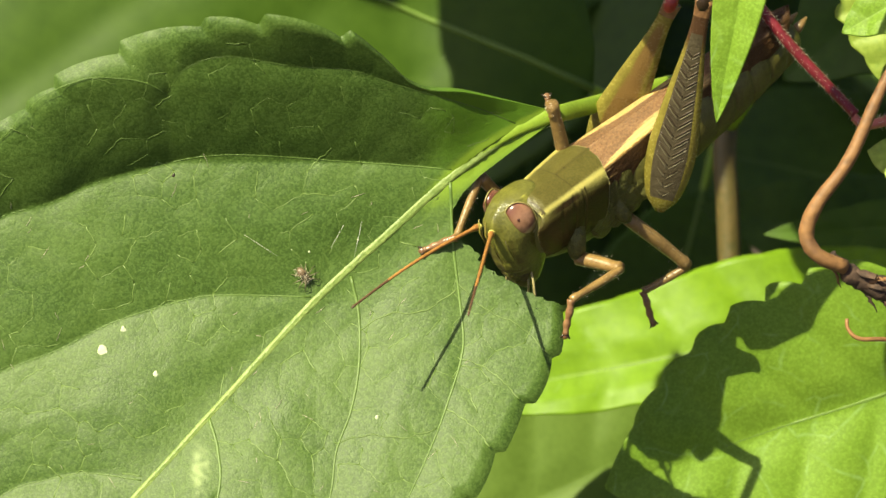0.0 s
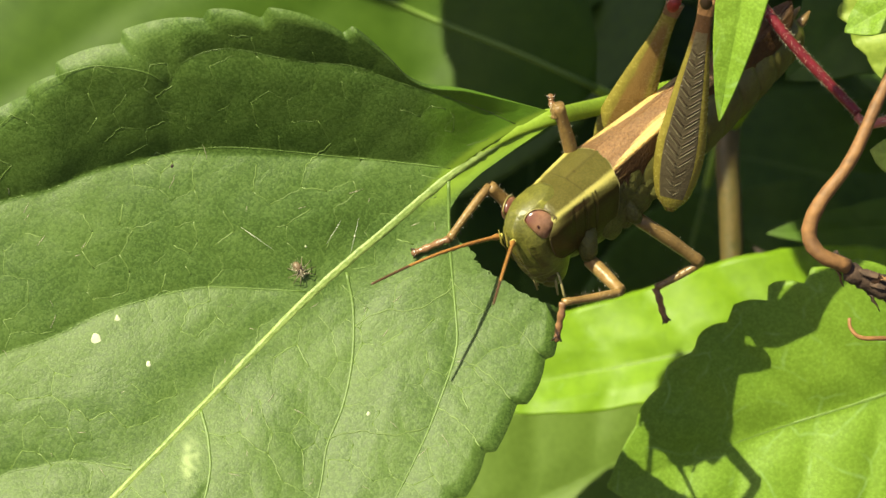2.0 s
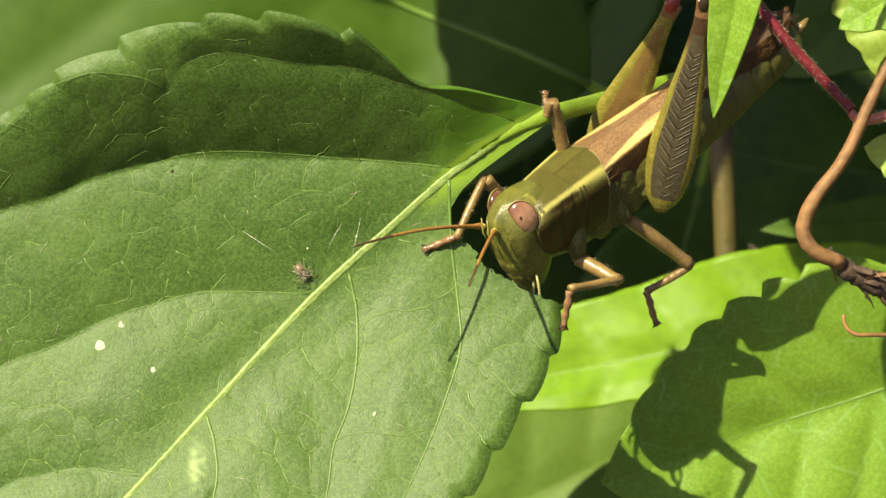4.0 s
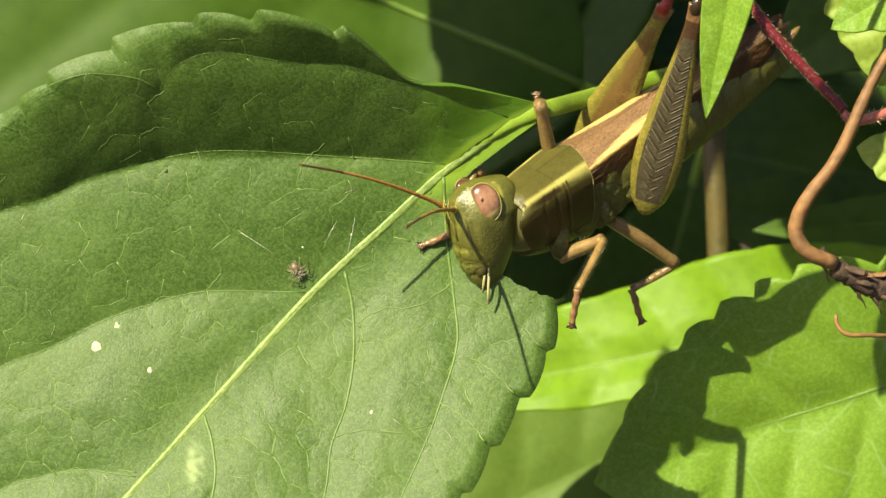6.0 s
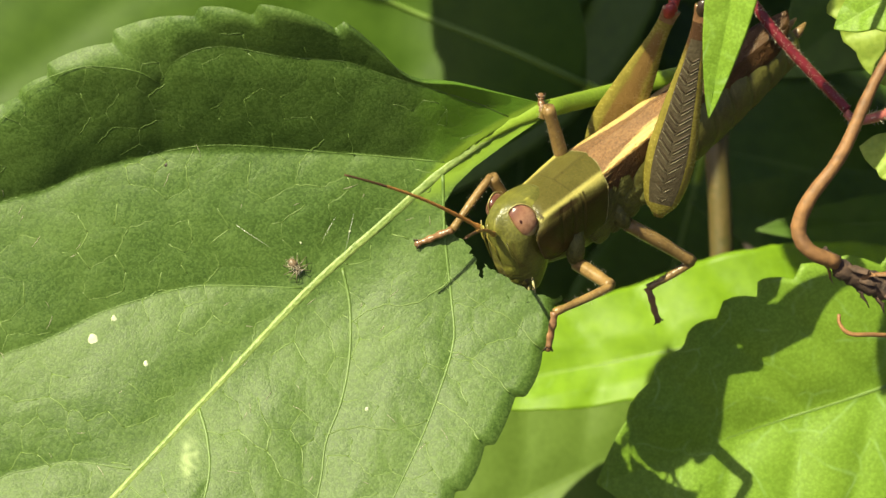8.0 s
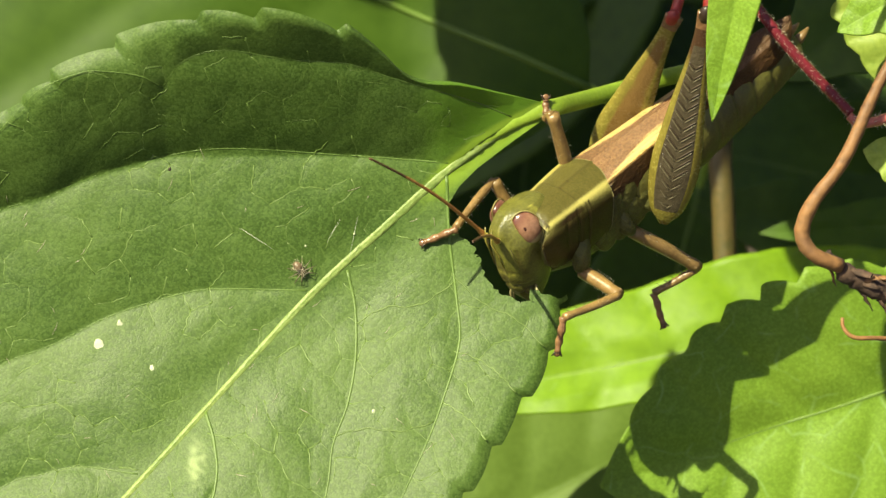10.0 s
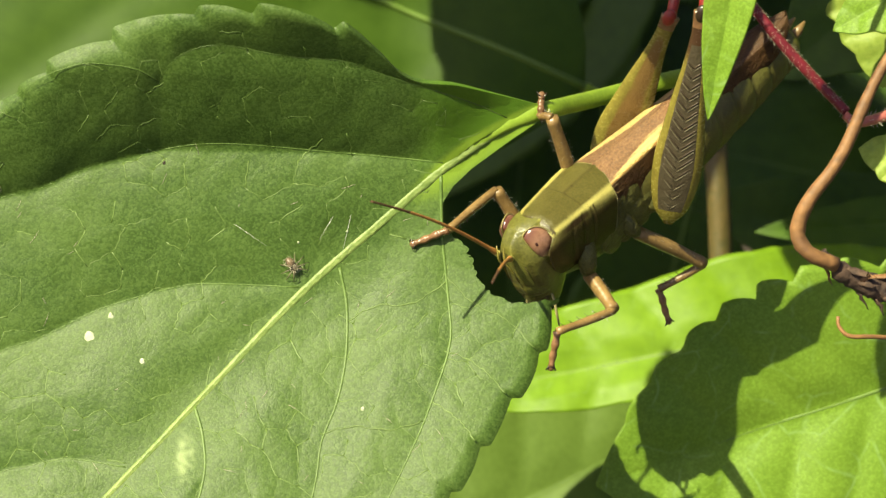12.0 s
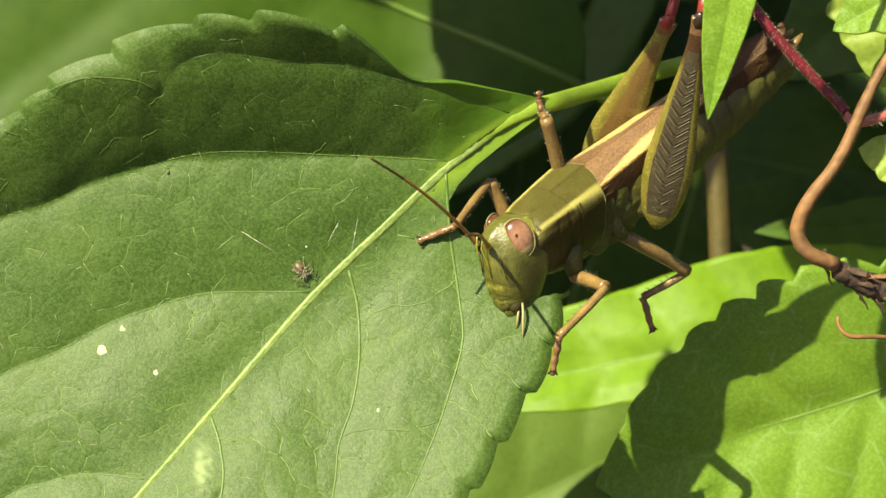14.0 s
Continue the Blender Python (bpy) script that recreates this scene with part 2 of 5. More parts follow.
def lay_coat(ob, pattern):
    """Store, vertex by vertex, how strongly each of a material's coats covers a part; pattern works in mm."""
    layer = ob.data.color_attributes.new("coat", "FLOAT_COLOR", "POINT")
    for v, c in zip(ob.data.vertices, layer.data):
        c.color = (*pattern(v.co * 1000), 1)


def thing(name, m, label, category, group="", kind=""):
    ob = new(name)
    ob.empty_display_size = 0.005
    ob.matrix_basis = m
    return tagged(ob, label, category, group, kind)


def spot(x, y, w=0.0):
    """The point at depth w on the sight line through (x, y, 0), in mm of the plan."""
    k = 1 - w / REACH
    return Vector((x * k, y * k, w))


def curve_through(points, n):
    """n points along a smooth curve through the given ones (Catmull-Rom), evenly spaced."""
    p = np.array([tuple(q) for q in points], float)
    p = np.vstack([2 * p[0] - p[1], p, 2 * p[-1] - p[-2]])
    out = []
    for i in range(1, len(p) - 2):
        for f in np.linspace(0, 1, 24, endpoint=False):
            a, b, c, d = p[i - 1:i + 3]
            out.append(0.5 * (2 * b + (c - a) * f + (2 * a - 5 * b + 4 * c - d) * f * f + (3 * b - a - 3 * c + d) * f ** 3))
    out = np.array(out + [p[-2]])
    s = np.concatenate([[0], np.cumsum(np.linalg.norm(np.diff(out, axis=0), axis=1))])
    return np.stack([np.interp(np.linspace(0, s[-1], n), s, out[:, k]) for k in range(out.shape[1])], 1)


def tube(bm, points, radii, sides=8, flat=1.0, mat=0, hint=(0, 0, 1)):
    """A round sweep along points, closed at both ends; flat squeezes it along hint."""
    pts = [Vector(p) for p in points]
    rings = []
    hint = Vector(hint)
    for i, p in enumerate(pts):
        d = (pts[min(i + 1, len(pts) - 1)] - pts[max(i - 1, 0)]).normalized()
        side = d.cross(hint)
        side = side.normalized() if side.length > 1e-4 else d.orthogonal().normalized()
        up = side.cross(d)
        r = radii[i] if hasattr(radii, "__len__") else radii
        rings.append([bm.verts.new(p + side * r * math.cos(a) + up * r * flat * math.sin(a)) for a in (2 * math.pi * k / sides for k in range(sides))])
    skin(bm, rings, True, mat)
    return rings


def skin(bm, rings, closed=True, mat=0, caps=True, pick=None):
    n = len(rings[0])
    for i in range(len(rings) - 1):
        for k in range(n if closed else n - 1):
            f = bm.faces.new((rings[i][k], rings[i][(k + 1) % n], rings[i + 1][(k + 1) % n], rings[i + 1][k]))
            f.material_index = pick(i, k) if pick else mat
    if caps and closed:
        for ring in (rings[0], rings[-1]):
            f = bm.faces.new(ring if ring is rings[-1] else ring[::-1])
            f.material_index = mat


def ball(bm, centre, radii, turn=None, seg=16, rings=10, mat=0):
    m = Matrix.Translation(centre) @ (turn.to_4x4() if turn else Matrix()) @ Matrix.Diagonal((*radii, 1))
    got = bmesh.ops.create_uvsphere(bm, u_segments=seg, v_segments=rings, radius=1, matrix=m)
    for f in {f for v in got["verts"] for f in v.link_faces}:
        f.material_index = mat


def aim(origin, way, up=(0, 0, 1)):
    """A pose at origin whose x axis points along way and whose z axis leans to up."""
    x = Vector(way).normalized()
    y = Vector(up).cross(x)
    y = y.normalized() if y.length > 1e-5 else x.orthogonal().normalized()
    return Matrix.Translation(origin) @ Matrix((x, y, x.cross(y))).transposed().to_4x4()


def metres(m):
    m = m.copy()
    m.translation *= 0.001
    return m


# ---- ground ----
bm = bmesh.new()
bmesh.ops.create_grid(bm, x_segments=60, y_segments=60, size=1)
for v in bm.verts:
    r = max(abs(v.co.x), abs(v.co.y))
    v.co *= 400 + 60000 * r ** 3
    v.co.z = 12 * noise.noise(Vector((v.co.x * 0.01, v.co.y * 0.01, 0))) if r < 0.3 else 0
ground = part("ground", bm, SOIL, None)
tagged(ground, "dark bare soil in deep shade under the plants", "ground", kind="structure")


# ---- leaves ----
def leaf(label, base, tip, width, face, mats, broad=0.42, cup=0.12, droop=0.1, teeth=8, tooth=0.035, pillow=0.8, veins=6, stalk=8.0, vein_r=0.16,
         seed=0, group="leaves of the shrub", name="leaf", n=(64, 14), outline=None, lower=1.0):
    """A serrated leaf from base to tip (mm), whose upper side looks along face; outline gives half its width along it, lower the share of that on its lower side."""
    if outline:
        outline = curve_through(outline, 80)
    rnd = random.Random(seed)
    base, tip = Vector(base), Vector(tip)
    size = (tip - base).length
    ob = thing(name, PLACE @ metres(aim(base, tip - base, face)), label, "leaf", group)

    def half(s):
        if outline is not None:
            return float(np.interp(s, outline[:, 0], outline[:, 1]))
        return width / 2 * math.sin(math.pi * min(max(s, 0), 1) ** (0.5 / (1 - broad) * 0.86)) ** 0.8 if 0 < s < 1 else 0.0

    def rise(x, y):
        s, a = x / size, abs(y)
        step = size / (veins + 1)
        phase = (x - 0.55 * a) / step
        ridge = abs(math.sin(math.pi * phase)) ** 0.7
        fade = min(1, a / (0.12 * width + 0.01)) * min(1, s * 6, max(0.0, (1 - s) * 6))
        return pillow * ridge * fade + cup * a - droop * size * s * s + 0.02 * size * noise.noise(Vector((x * 0.06, y * 0.06, seed * 7.3)))

    bm = bmesh.new()
    rows, cols = n
    grid = []
    for i in range(rows + 1):
        s = i / rows
        h = half(s)
        row = []
        for j in range(-cols, cols + 1):
            r = j / cols
            f = (s * teeth + 0.2) % 1
            late = min(max((f - 0.8) / 0.2, 0), 1)
            out = 1 + (tooth * (1 - (1 - f) ** 2 * 1.6) * (1 - late * late * (3 - 2 * late)) * max(0, abs(r) - 0.6) / 0.4 if 0.05 < s < 0.98 else 0)
            x = s * size + 0.25 * abs(r) * h * 0.4
            y = r * h * out * (lower if r > 0 else 1)
            row.append(bm.verts.new((x, y, rise(x, y))))
        grid.append(row)
    skin(bm, grid, False)
    bmesh.ops.remove_doubles(bm, verts=bm.verts, dist=0.01)
    bmesh.ops.solidify(bm, geom=bm.faces[:], thickness=0.22)
    blade = part("blade", bm, mats[0], ob)
    bm = bmesh.new()
    xs = np.linspace(0.0, size * 0.97, 26)
    tube(bm, [(x, 0, rise(x, 0) + 0.04) for x in xs], [vein_r * (3.2 - 2.6 * x / size) for x in xs], 7)
    part("midrib", bm, mats[1], ob, "pale midrib")
    for k in range(1, veins + 1):
        for side in (1, -1):
            x0 = size * k / (veins + 1)
            pts = []
            for a in np.linspace(0, half(k / (veins + 1) + 0.14) * 0.93, 12):
                x = x0 + 0.55 * a
                if a < half(x / size) * 0.97 * (lower if side > 0 else 1):
                    pts.append((x, side * a, rise(x, side * a) + 0.02))
            if len(pts) > 3:
                bm = bmesh.new()
                tube(bm, pts, [vein_r * (1.15 - 0.85 * i / len(pts)) for i in range(len(pts))], 5)
                part("side_vein", bm, mats[2], blade)
    if stalk:
        bm = bmesh.new()
        bend = curve_through([(0.6, 0, rise(0.6, 0)), (-stalk * 0.4, 0, -stalk * 0.06), (-stalk, 0.3, -stalk * 0.3)], 10)
        tube(bm, bend, [vein_r * 3.4 + 0.2 * i / 10 for i in range(10)], 8)
        part("leaf_stalk", bm, STALK, ob)
    return ob


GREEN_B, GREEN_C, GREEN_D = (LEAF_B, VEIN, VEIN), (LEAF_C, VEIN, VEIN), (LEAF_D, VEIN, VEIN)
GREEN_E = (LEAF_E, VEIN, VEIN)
# lit leaf under the insect, the bright one behind it, the one below
leaf("sunlit light green serrated leaf under the grasshopper", spot(71, -8.5, -27.5), spot(18.0, -26.5, -25.5), 34, (-0.1, -0.15, 1), GREEN_B,
     outline=[(0, 0.2), (0.1, 8), (0.25, 13.5), (0.42, 16.8), (0.54, 16.6), (0.65, 15.2), (0.77, 12), (0.86, 8.6), (0.95, 3.4), (1, 0.2)], cup=0.1, droop=0.02, teeth=12, tooth=0.07, pillow=0.8, seed=3, n=(90, 18))
leaf("bright yellow-green leaf with sun on it", spot(63, -5.5, -50), spot(1.5, -15.8, -47), 26, (-0.1, 0.3, 1), GREEN_C, lower=0.64,
     outline=[(0, 0.2), (0.15, 8), (0.3, 11), (0.45, 11.4), (0.65, 9.3), (0.81, 8.1), (0.93, 4.8), (1, 0.2)], cup=0.05, droop=0.03, teeth=7, tooth=0.02, pillow=0.9, seed=5)
leaf("mid green leaf partly in shade", spot(-18, -42, -72), spot(30, -18, -68), 28, (0, 0.2, 1), (LEAF_F, VEIN, VEIN), broad=0.5, cup=0.1, pillow=0.6, seed=6)
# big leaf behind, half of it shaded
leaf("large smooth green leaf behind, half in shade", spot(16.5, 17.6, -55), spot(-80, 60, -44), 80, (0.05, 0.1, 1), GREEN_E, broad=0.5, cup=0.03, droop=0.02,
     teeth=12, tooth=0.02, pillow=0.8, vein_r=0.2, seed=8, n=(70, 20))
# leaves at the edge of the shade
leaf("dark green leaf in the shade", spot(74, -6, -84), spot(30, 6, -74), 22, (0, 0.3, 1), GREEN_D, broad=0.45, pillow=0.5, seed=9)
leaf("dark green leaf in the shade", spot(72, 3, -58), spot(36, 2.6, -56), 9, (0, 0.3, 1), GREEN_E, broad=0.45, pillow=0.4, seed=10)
leaf("small pale serrated leaf in the sun", spot(56.5, 42, -12), spot(49.2, 18.0, -12), 20, (-0.3, 0.4, 1), (LEAF_P, VEIN, VEIN), broad=0.5, teeth=9, tooth=0.16, pillow=0.5, seed=11)
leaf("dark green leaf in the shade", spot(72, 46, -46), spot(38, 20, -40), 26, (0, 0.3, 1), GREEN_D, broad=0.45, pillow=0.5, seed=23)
leaf("small light green leaf over the pale one", spot(64, 34.5, -3), spot(44.0, 24.6, -5), 10.0, (-0.2, 0.3, 1), GREEN_B, broad=0.5, teeth=6, tooth=0.1, pillow=0.4, vein_r=0.1, seed=19)
leaf("small pale serrated leaf in the sun", spot(58, 8, -6), spot(47.1, 11, -7), 7, (-0.2, 0.2, 1), (LEAF_P, VEIN, VEIN), broad=0.5, teeth=5, tooth=0.12, pillow=0.3, seed=12)
leaf("narrow light green leaf hanging before the grasshopper", spot(36.5, 44, 17), spot(29.6, 13.9, 13), 6.0, (-0.3, 0.1, 1), GREEN_B, broad=0.42, cup=0.25, teeth=0, tooth=0,
     pillow=0.15, veins=4, vein_r=0.1, seed=13)
# unseen leaves added overhead to shade the background, the abdomen and the eaten leaf's base
for k, (base, tip, wide) in enumerate((((-34, 170, 28), (-46, 74, 28), 36), ((-8, 150, 28), (9.5, 46, 28), 28), ((-24, 59, 28), (-20, 46, 28), 6.5), ((40, 170, 20), (2, 84, 26), 60), ((-125, 180, 34), (-46, 152, 30), 62),
                                       ((-110, 225, 34), (-30, 190, 30), 66), ((-205, 215, 34), (-110, 205, 30), 74), ((-170, 280, 34), (-70, 250, 30), 74),
                                       ((-60, 270, 30), (20, 215, 30), 70))):
    leaf("unseen broad leaf overhead that casts shade", spot(*base), spot(*tip), wide, (-0.4, 0.6, 1), GREEN_D, seed=14 + k * 3, pillow=0.5, droop=0.0, broad=0.5, stalk=0, n=(40, 12))
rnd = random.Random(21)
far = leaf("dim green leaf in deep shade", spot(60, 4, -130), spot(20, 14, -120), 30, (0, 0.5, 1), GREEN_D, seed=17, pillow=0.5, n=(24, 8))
for k in range(30):
    a = spot(rnd.uniform(0, 64), rnd.uniform(-14, 40), rnd.uniform(-230, -110))
    way = Vector((rnd.uniform(-1, 1), rnd.uniform(-1, 1), rnd.uniform(-0.3, 0.3)))
    copy_thing(far, PLACE @ metres(aim(a, way, (rnd.uniform(-0.4, 0.4), 0.5, 1))))

# unseen leaves added all round, outside the view, to cut the sky's fill light
sky_blocker = leaf("unseen leaf around the view, added to block sky light", spot(220, -20, -40), spot(150, 10, -30), 60, (-0.6, 0.4, 0.6), GREEN_D, seed=31, pillow=0.7, n=(24, 8))
for k in range(34):
    if k < 12:
        a = Vector((rnd.uniform(150, 230), rnd.uniform(-90, 90), rnd.uniform(-110, 40)))
    elif k < 22:
        a = Vector((rnd.uniform(-110, 110), rnd.uniform(-200, -120), rnd.uniform(-110, 10)))
    else:
        a = Vector((rnd.uniform(-120, 130), rnd.uniform(135, 220), rnd.uniform(-190, -85)))
    way = Vector((rnd.uniform(-1, 1), rnd.uniform(-1, 1), rnd.uniform(-0.5, 0.5)))
    copy_thing(sky_blocker, PLACE @ metres(aim(a, way, (rnd.uniform(-0.5, 0.5), rnd.uniform(0, 0.8), 1))))

# ---- the leaf that is eaten ----
PIVOT = spot(13.5, 15.06, -9)
RIB_LINE = curve_through([(12.6, 15.2), (7.2, 12.6), (1.0, 8.1), (-5.9, 1.9), (-14.0, -5.6), (-24.0, -16.5), (-33.4, -26.8), (-43, -37), (-52.8, -47)], 171)
RIM_LEFT = curve_through([(11.5, 15.9), (6, 17.2), (1, 18.3), (-2.5, 18.6), (-5.5, 20.6), (-11.2, 23.8), (-20, 25.2), (-27, 25), (-36, 22), (-43.5, 18.1),
                          (-49, 13.6), (-58, 5), (-65, -8), (-67, -22), (-61, -38), (-53.2, -47.2)], 171)
RIM_RIGHT = curve_through([(12.4, 14.4), (13.5, 9), (14.2, 2.5), (13.9, -4), (13.0, -10), (11.6, -14), (9.2, -17.5), (6.2, -22.4), (3.2, -27.4), (-3, -35),
                           (-15, -42.5), (-33, -47.5), (-52.5, -47.4)], 171)
SIDE_VEINS = [curve_through(p, 40) for p in (
    [(1.0, 8.8), (-6, 9.4), (-11.5, 9.75), (-21, 10.4), (-27, 10.2), (-33.4, 8.8), (-39.6, 6.9), (-43.4, 5.1), (-49, 3.5), (-58, -1)],
    [(-14.6, -5.3), (-24, -5.1), (-28.4, -5.6), (-36.5, -8.1), (-42.7, -11.2), (-49, -13.7), (-60, -20)],
    [(-33.4, -25.6), (-39.6, -24.8), (-44, -25.6), (-49, -27.4), (-60, -36)],
    [(8, 13.9), (3.5, 15.7), (-5.2, 18.2), (-10.2, 19.8), (-16.5, 20.2), (-24, 21.3), (-28.4, 20), (-30.6, 17.2)],
    [(-30.6, 17.2), (-33, 18.4), (-36.3, 18.9), (-39.7, 18.8), (-44.4, 16.8), (-48, 13)],
    [(-10.2, -3.0), (-9.3, -7.4), (-9.3, -13), (-10.2, -18), (-11.8, -22.4), (-12.5, -27.5), (-15, -38)],
    [(0.8, 7.4), (1.1, 0.7), (1.9, -6.2), (2.2, -11.2), (0.4, -17.4), (-1.5, -22.4), (-5, -30)],
    [(-25.9, -18.7), (-24.9, -22.4), (-24.9, -27.4), (-28, -38)])]
BITE = [(18, 19), (14.2, 15.5), (12.2, 14.1), (8.0, 11.1), (4.2, 8.2), (2.2, 6.2), (1.1, 4.4), (0.9, 2.4), (2.0, 1.0), (4.3, -0.9), (5.0, -3.7), (6.5, -5.5), (8.7, -6.5),
        (11.0, -6.5), (12.4, -6.2), (13.5, -6.2), (15, -5), (19, -4)]
EATEN_FIRST = [(18, 19), (14.2, 15.5), (12.2, 14.1), (8.0, 11.1), (4.2, 8.2), (2.2, 6.2), (1.1, 4.4), (0.7, 2.4), (1.7, 1.3), (3.3, 0.0), (4.2, -1.8), (6.6, -3.1), (9.1, -4.6),
               (11.3, -5.6), (13.5, -6.2), (15, -5), (19, -4)]


def to_line(x, y, line):
    """The distance of points from a polyline, and the nearest place on it."""
    best, near = np.full(x.shape, 1e9), np.zeros(x.shape + (2,))
    for (ax, ay), (bx, by) in zip(line[:-1], line[1:]):
        dx, dy = bx - ax, by - ay
        f = np.clip(((x - ax) * dx + (y - ay) * dy) / (dx * dx + dy * dy), 0, 1)
        px, py = ax + f * dx, ay + f * dy
        d = np.hypot(x - px, y - py)
        closer = d < best
        best = np.where(closer, d, best)
        near[closer] = np.stack([px, py], -1)[closer]
    return best, near


def inside(x, y, polygon):
    hit = np.zeros(x.shape, bool)
    for (ax, ay), (bx, by) in zip(polygon, polygon[1:] + polygon[:1]):
        hit ^= ((ay > y) != (by > y)) & (x < (bx - ax) * (y - ay) / (by - ay + 1e-12) + ax)
    return hit


def leaf_form(x, y):
    """The height w of the eaten leaf over its plan: it pillows up between sunk veins, its base sinks and its far side turns up."""
    x, y = np.asarray(x, float), np.asarray(y, float)
    d = np.full(x.shape, 1e9)
    for line in SIDE_VEINS[:3] + SIDE_VEINS[5:8]:
        d = np.minimum(d, to_line(x, y, line)[0])
    d2 = to_line(x, y, SIDE_VEINS[3])[0]
    d3, _ = to_line(x, y, RIB_LINE)
    upper = np.interp(x, RIB_LINE[::-1, 0], RIB_LINE[::-1, 1]) < y
    pillow = np.where(upper, 1.25, 0.5) * (1 - np.exp(-d / 4.0)) * (1 - np.exp(-(d3 / 4.5) ** 2)) - np.where(upper, 0.25, 0) * np.exp(-d2 / 1.2)
    sink = -4.0 * np.clip((x - 0.5) / 15, 0, 1.3) ** 1.25 * (0.3 + 0.7 / (1 + np.exp(-(y - 7) / 2.0)))
    turn = np.where(upper, 0.58 * np.clip(y - np.minimum(9.6, np.interp(x, SIDE_VEINS[0][::-1, 0], SIDE_VEINS[0][::-1, 1])), 0, 30) * np.clip((x + 75) / 42, 0.3, 1) * 0.5 * (1 - np.tanh((x - 2) / 7)), 0)
    bow = 0.34 * 2.5 * np.log1p(np.exp(-(y + 4.5) / 2.5))
    slope = np.where(upper, 0.1 * np.clip(y + 12, -20, 30) + bow * (1 - 0.3 * np.clip(d3 / 15, 0, 1)), bow + 0.1 * np.clip(y + 12, -20, 30) * np.clip(1 - d3 / 6, 0, 1) + 0.12 * np.clip(x + 14, 0, 26) * np.clip(d3 / 6, 0, 1))
    arc = np.concatenate([SIDE_VEINS[4][::-1], SIDE_VEINS[3][::-1]])
    beyond = np.where(upper, np.clip(y - np.interp(x, np.maximum.accumulate(arc[:, 0]), arc[:, 1]), 0, 6), 0)
    fold = beyond * (0.34 * np.clip((x + 30) / 12, 0, 1) * np.clip((8 - x) / 8, 0, 1) - 0.3 * np.clip((-29 - x) / 6, 0, 1))
    crumple = 0.05 * np.sin(x * 0.9 + 2 * np.sin(y * 0.31)) * np.sin(y * 0.8 + np.sin(x * 0.4))
    return pillow + sink + turn + slope + fold + crumple - 1.0


FORM_STEP = 0.2
FORM_X, FORM_Y = np.arange(-72, 24, FORM_STEP), np.arange(-54, 34, FORM_STEP)


def vein_net(seed, gap):
    """The edges of irregular cells about gap mm wide that fill the blade between the side veins."""
    rnd = random.Random(seed)
    seeds = []
    for i in range(int(92 / gap)):
        for j in range(int(86 / gap)):
            seeds.append(Vector((-70 + gap * (i + 0.5 * (j % 2) + rnd.uniform(-0.62, 0.62)), -52 + gap * (j + rnd.uniform(-0.62, 0.62)))))
    corners, _, triangles = geometry.delaunay_2d_cdt(seeds, [], [], 0, 1e-5)[:3]
    mids, owner = [], {}
    for t, tri in enumerate(triangles):
        a, b, c = (corners[k] for k in tri)
        mids.append(((a + b + c) / 3).to_3d())
        for k in range(3):
            owner.setdefault(tuple(sorted((tri[k], tri[(k + 1) % 3]))), []).append(t)
    edges = [(mids[o[0]], mids[o[1]]) for o in owner.values() if len(o) == 2]
    return [(a, b) for a, b in edges if (b - a).length > 0.5 and noise.noise(Vector((a.x * 0.11, a.y * 0.11, 3))) + rnd.uniform(-0.4, 0.4) > -0.06]


NET = vein_net(12, 3.6)


def net_relief():
    """How the net's veins sink into the blade."""
    d = np.full((len(FORM_X), len(FORM_Y)), 3.0)
    for a, b in NET:
        i0, i1 = (int((f(a.x, b.x) + g + 72) / FORM_STEP) for f, g in ((min, -2.5), (max, 2.5)))
        j0, j1 = (int((f(a.y, b.y) + g + 54) / FORM_STEP) for f, g in ((min, -2.5), (max, 2.5)))
        i0, j0 = max(i0, 0), max(j0, 0)
        if i1 <= i0 or j1 <= j0:
            continue
        x, y = np.meshgrid(FORM_X[i0:i1], FORM_Y[j0:j1], indexing="ij")
        if x.size:
            d[i0:i1, j0:j1] = np.minimum(d[i0:i1, j0:j1], to_line(x, y, [(a.x, a.y), (b.x, b.y)])[0])
    return 0.036 * (1 - np.exp(-(d / 0.42) ** 2)) + 0.02 * (1 - np.exp(-d / 1.2))


FORM = leaf_form(*np.meshgrid(FORM_X, FORM_Y, indexing="ij")) + net_relief()


def leaf_height(x, y):
    """leaf_form, from its values on a fine grid."""
    u = np.clip((np.asarray(x, float) + 72) / FORM_STEP, 0, len(FORM_X) - 1.001)
    v = np.clip((np.asarray(y, float) + 54) / FORM_STEP, 0, len(FORM_Y) - 1.001)
    i, j = u.astype(int), v.astype(int)
    u, v = u - i, v - j
    return (FORM[i, j] * (1 - u) + FORM[i + 1, j] * u) * (1 - v) + (FORM[i, j + 1] * (1 - u) + FORM[i + 1, j + 1] * u) * v


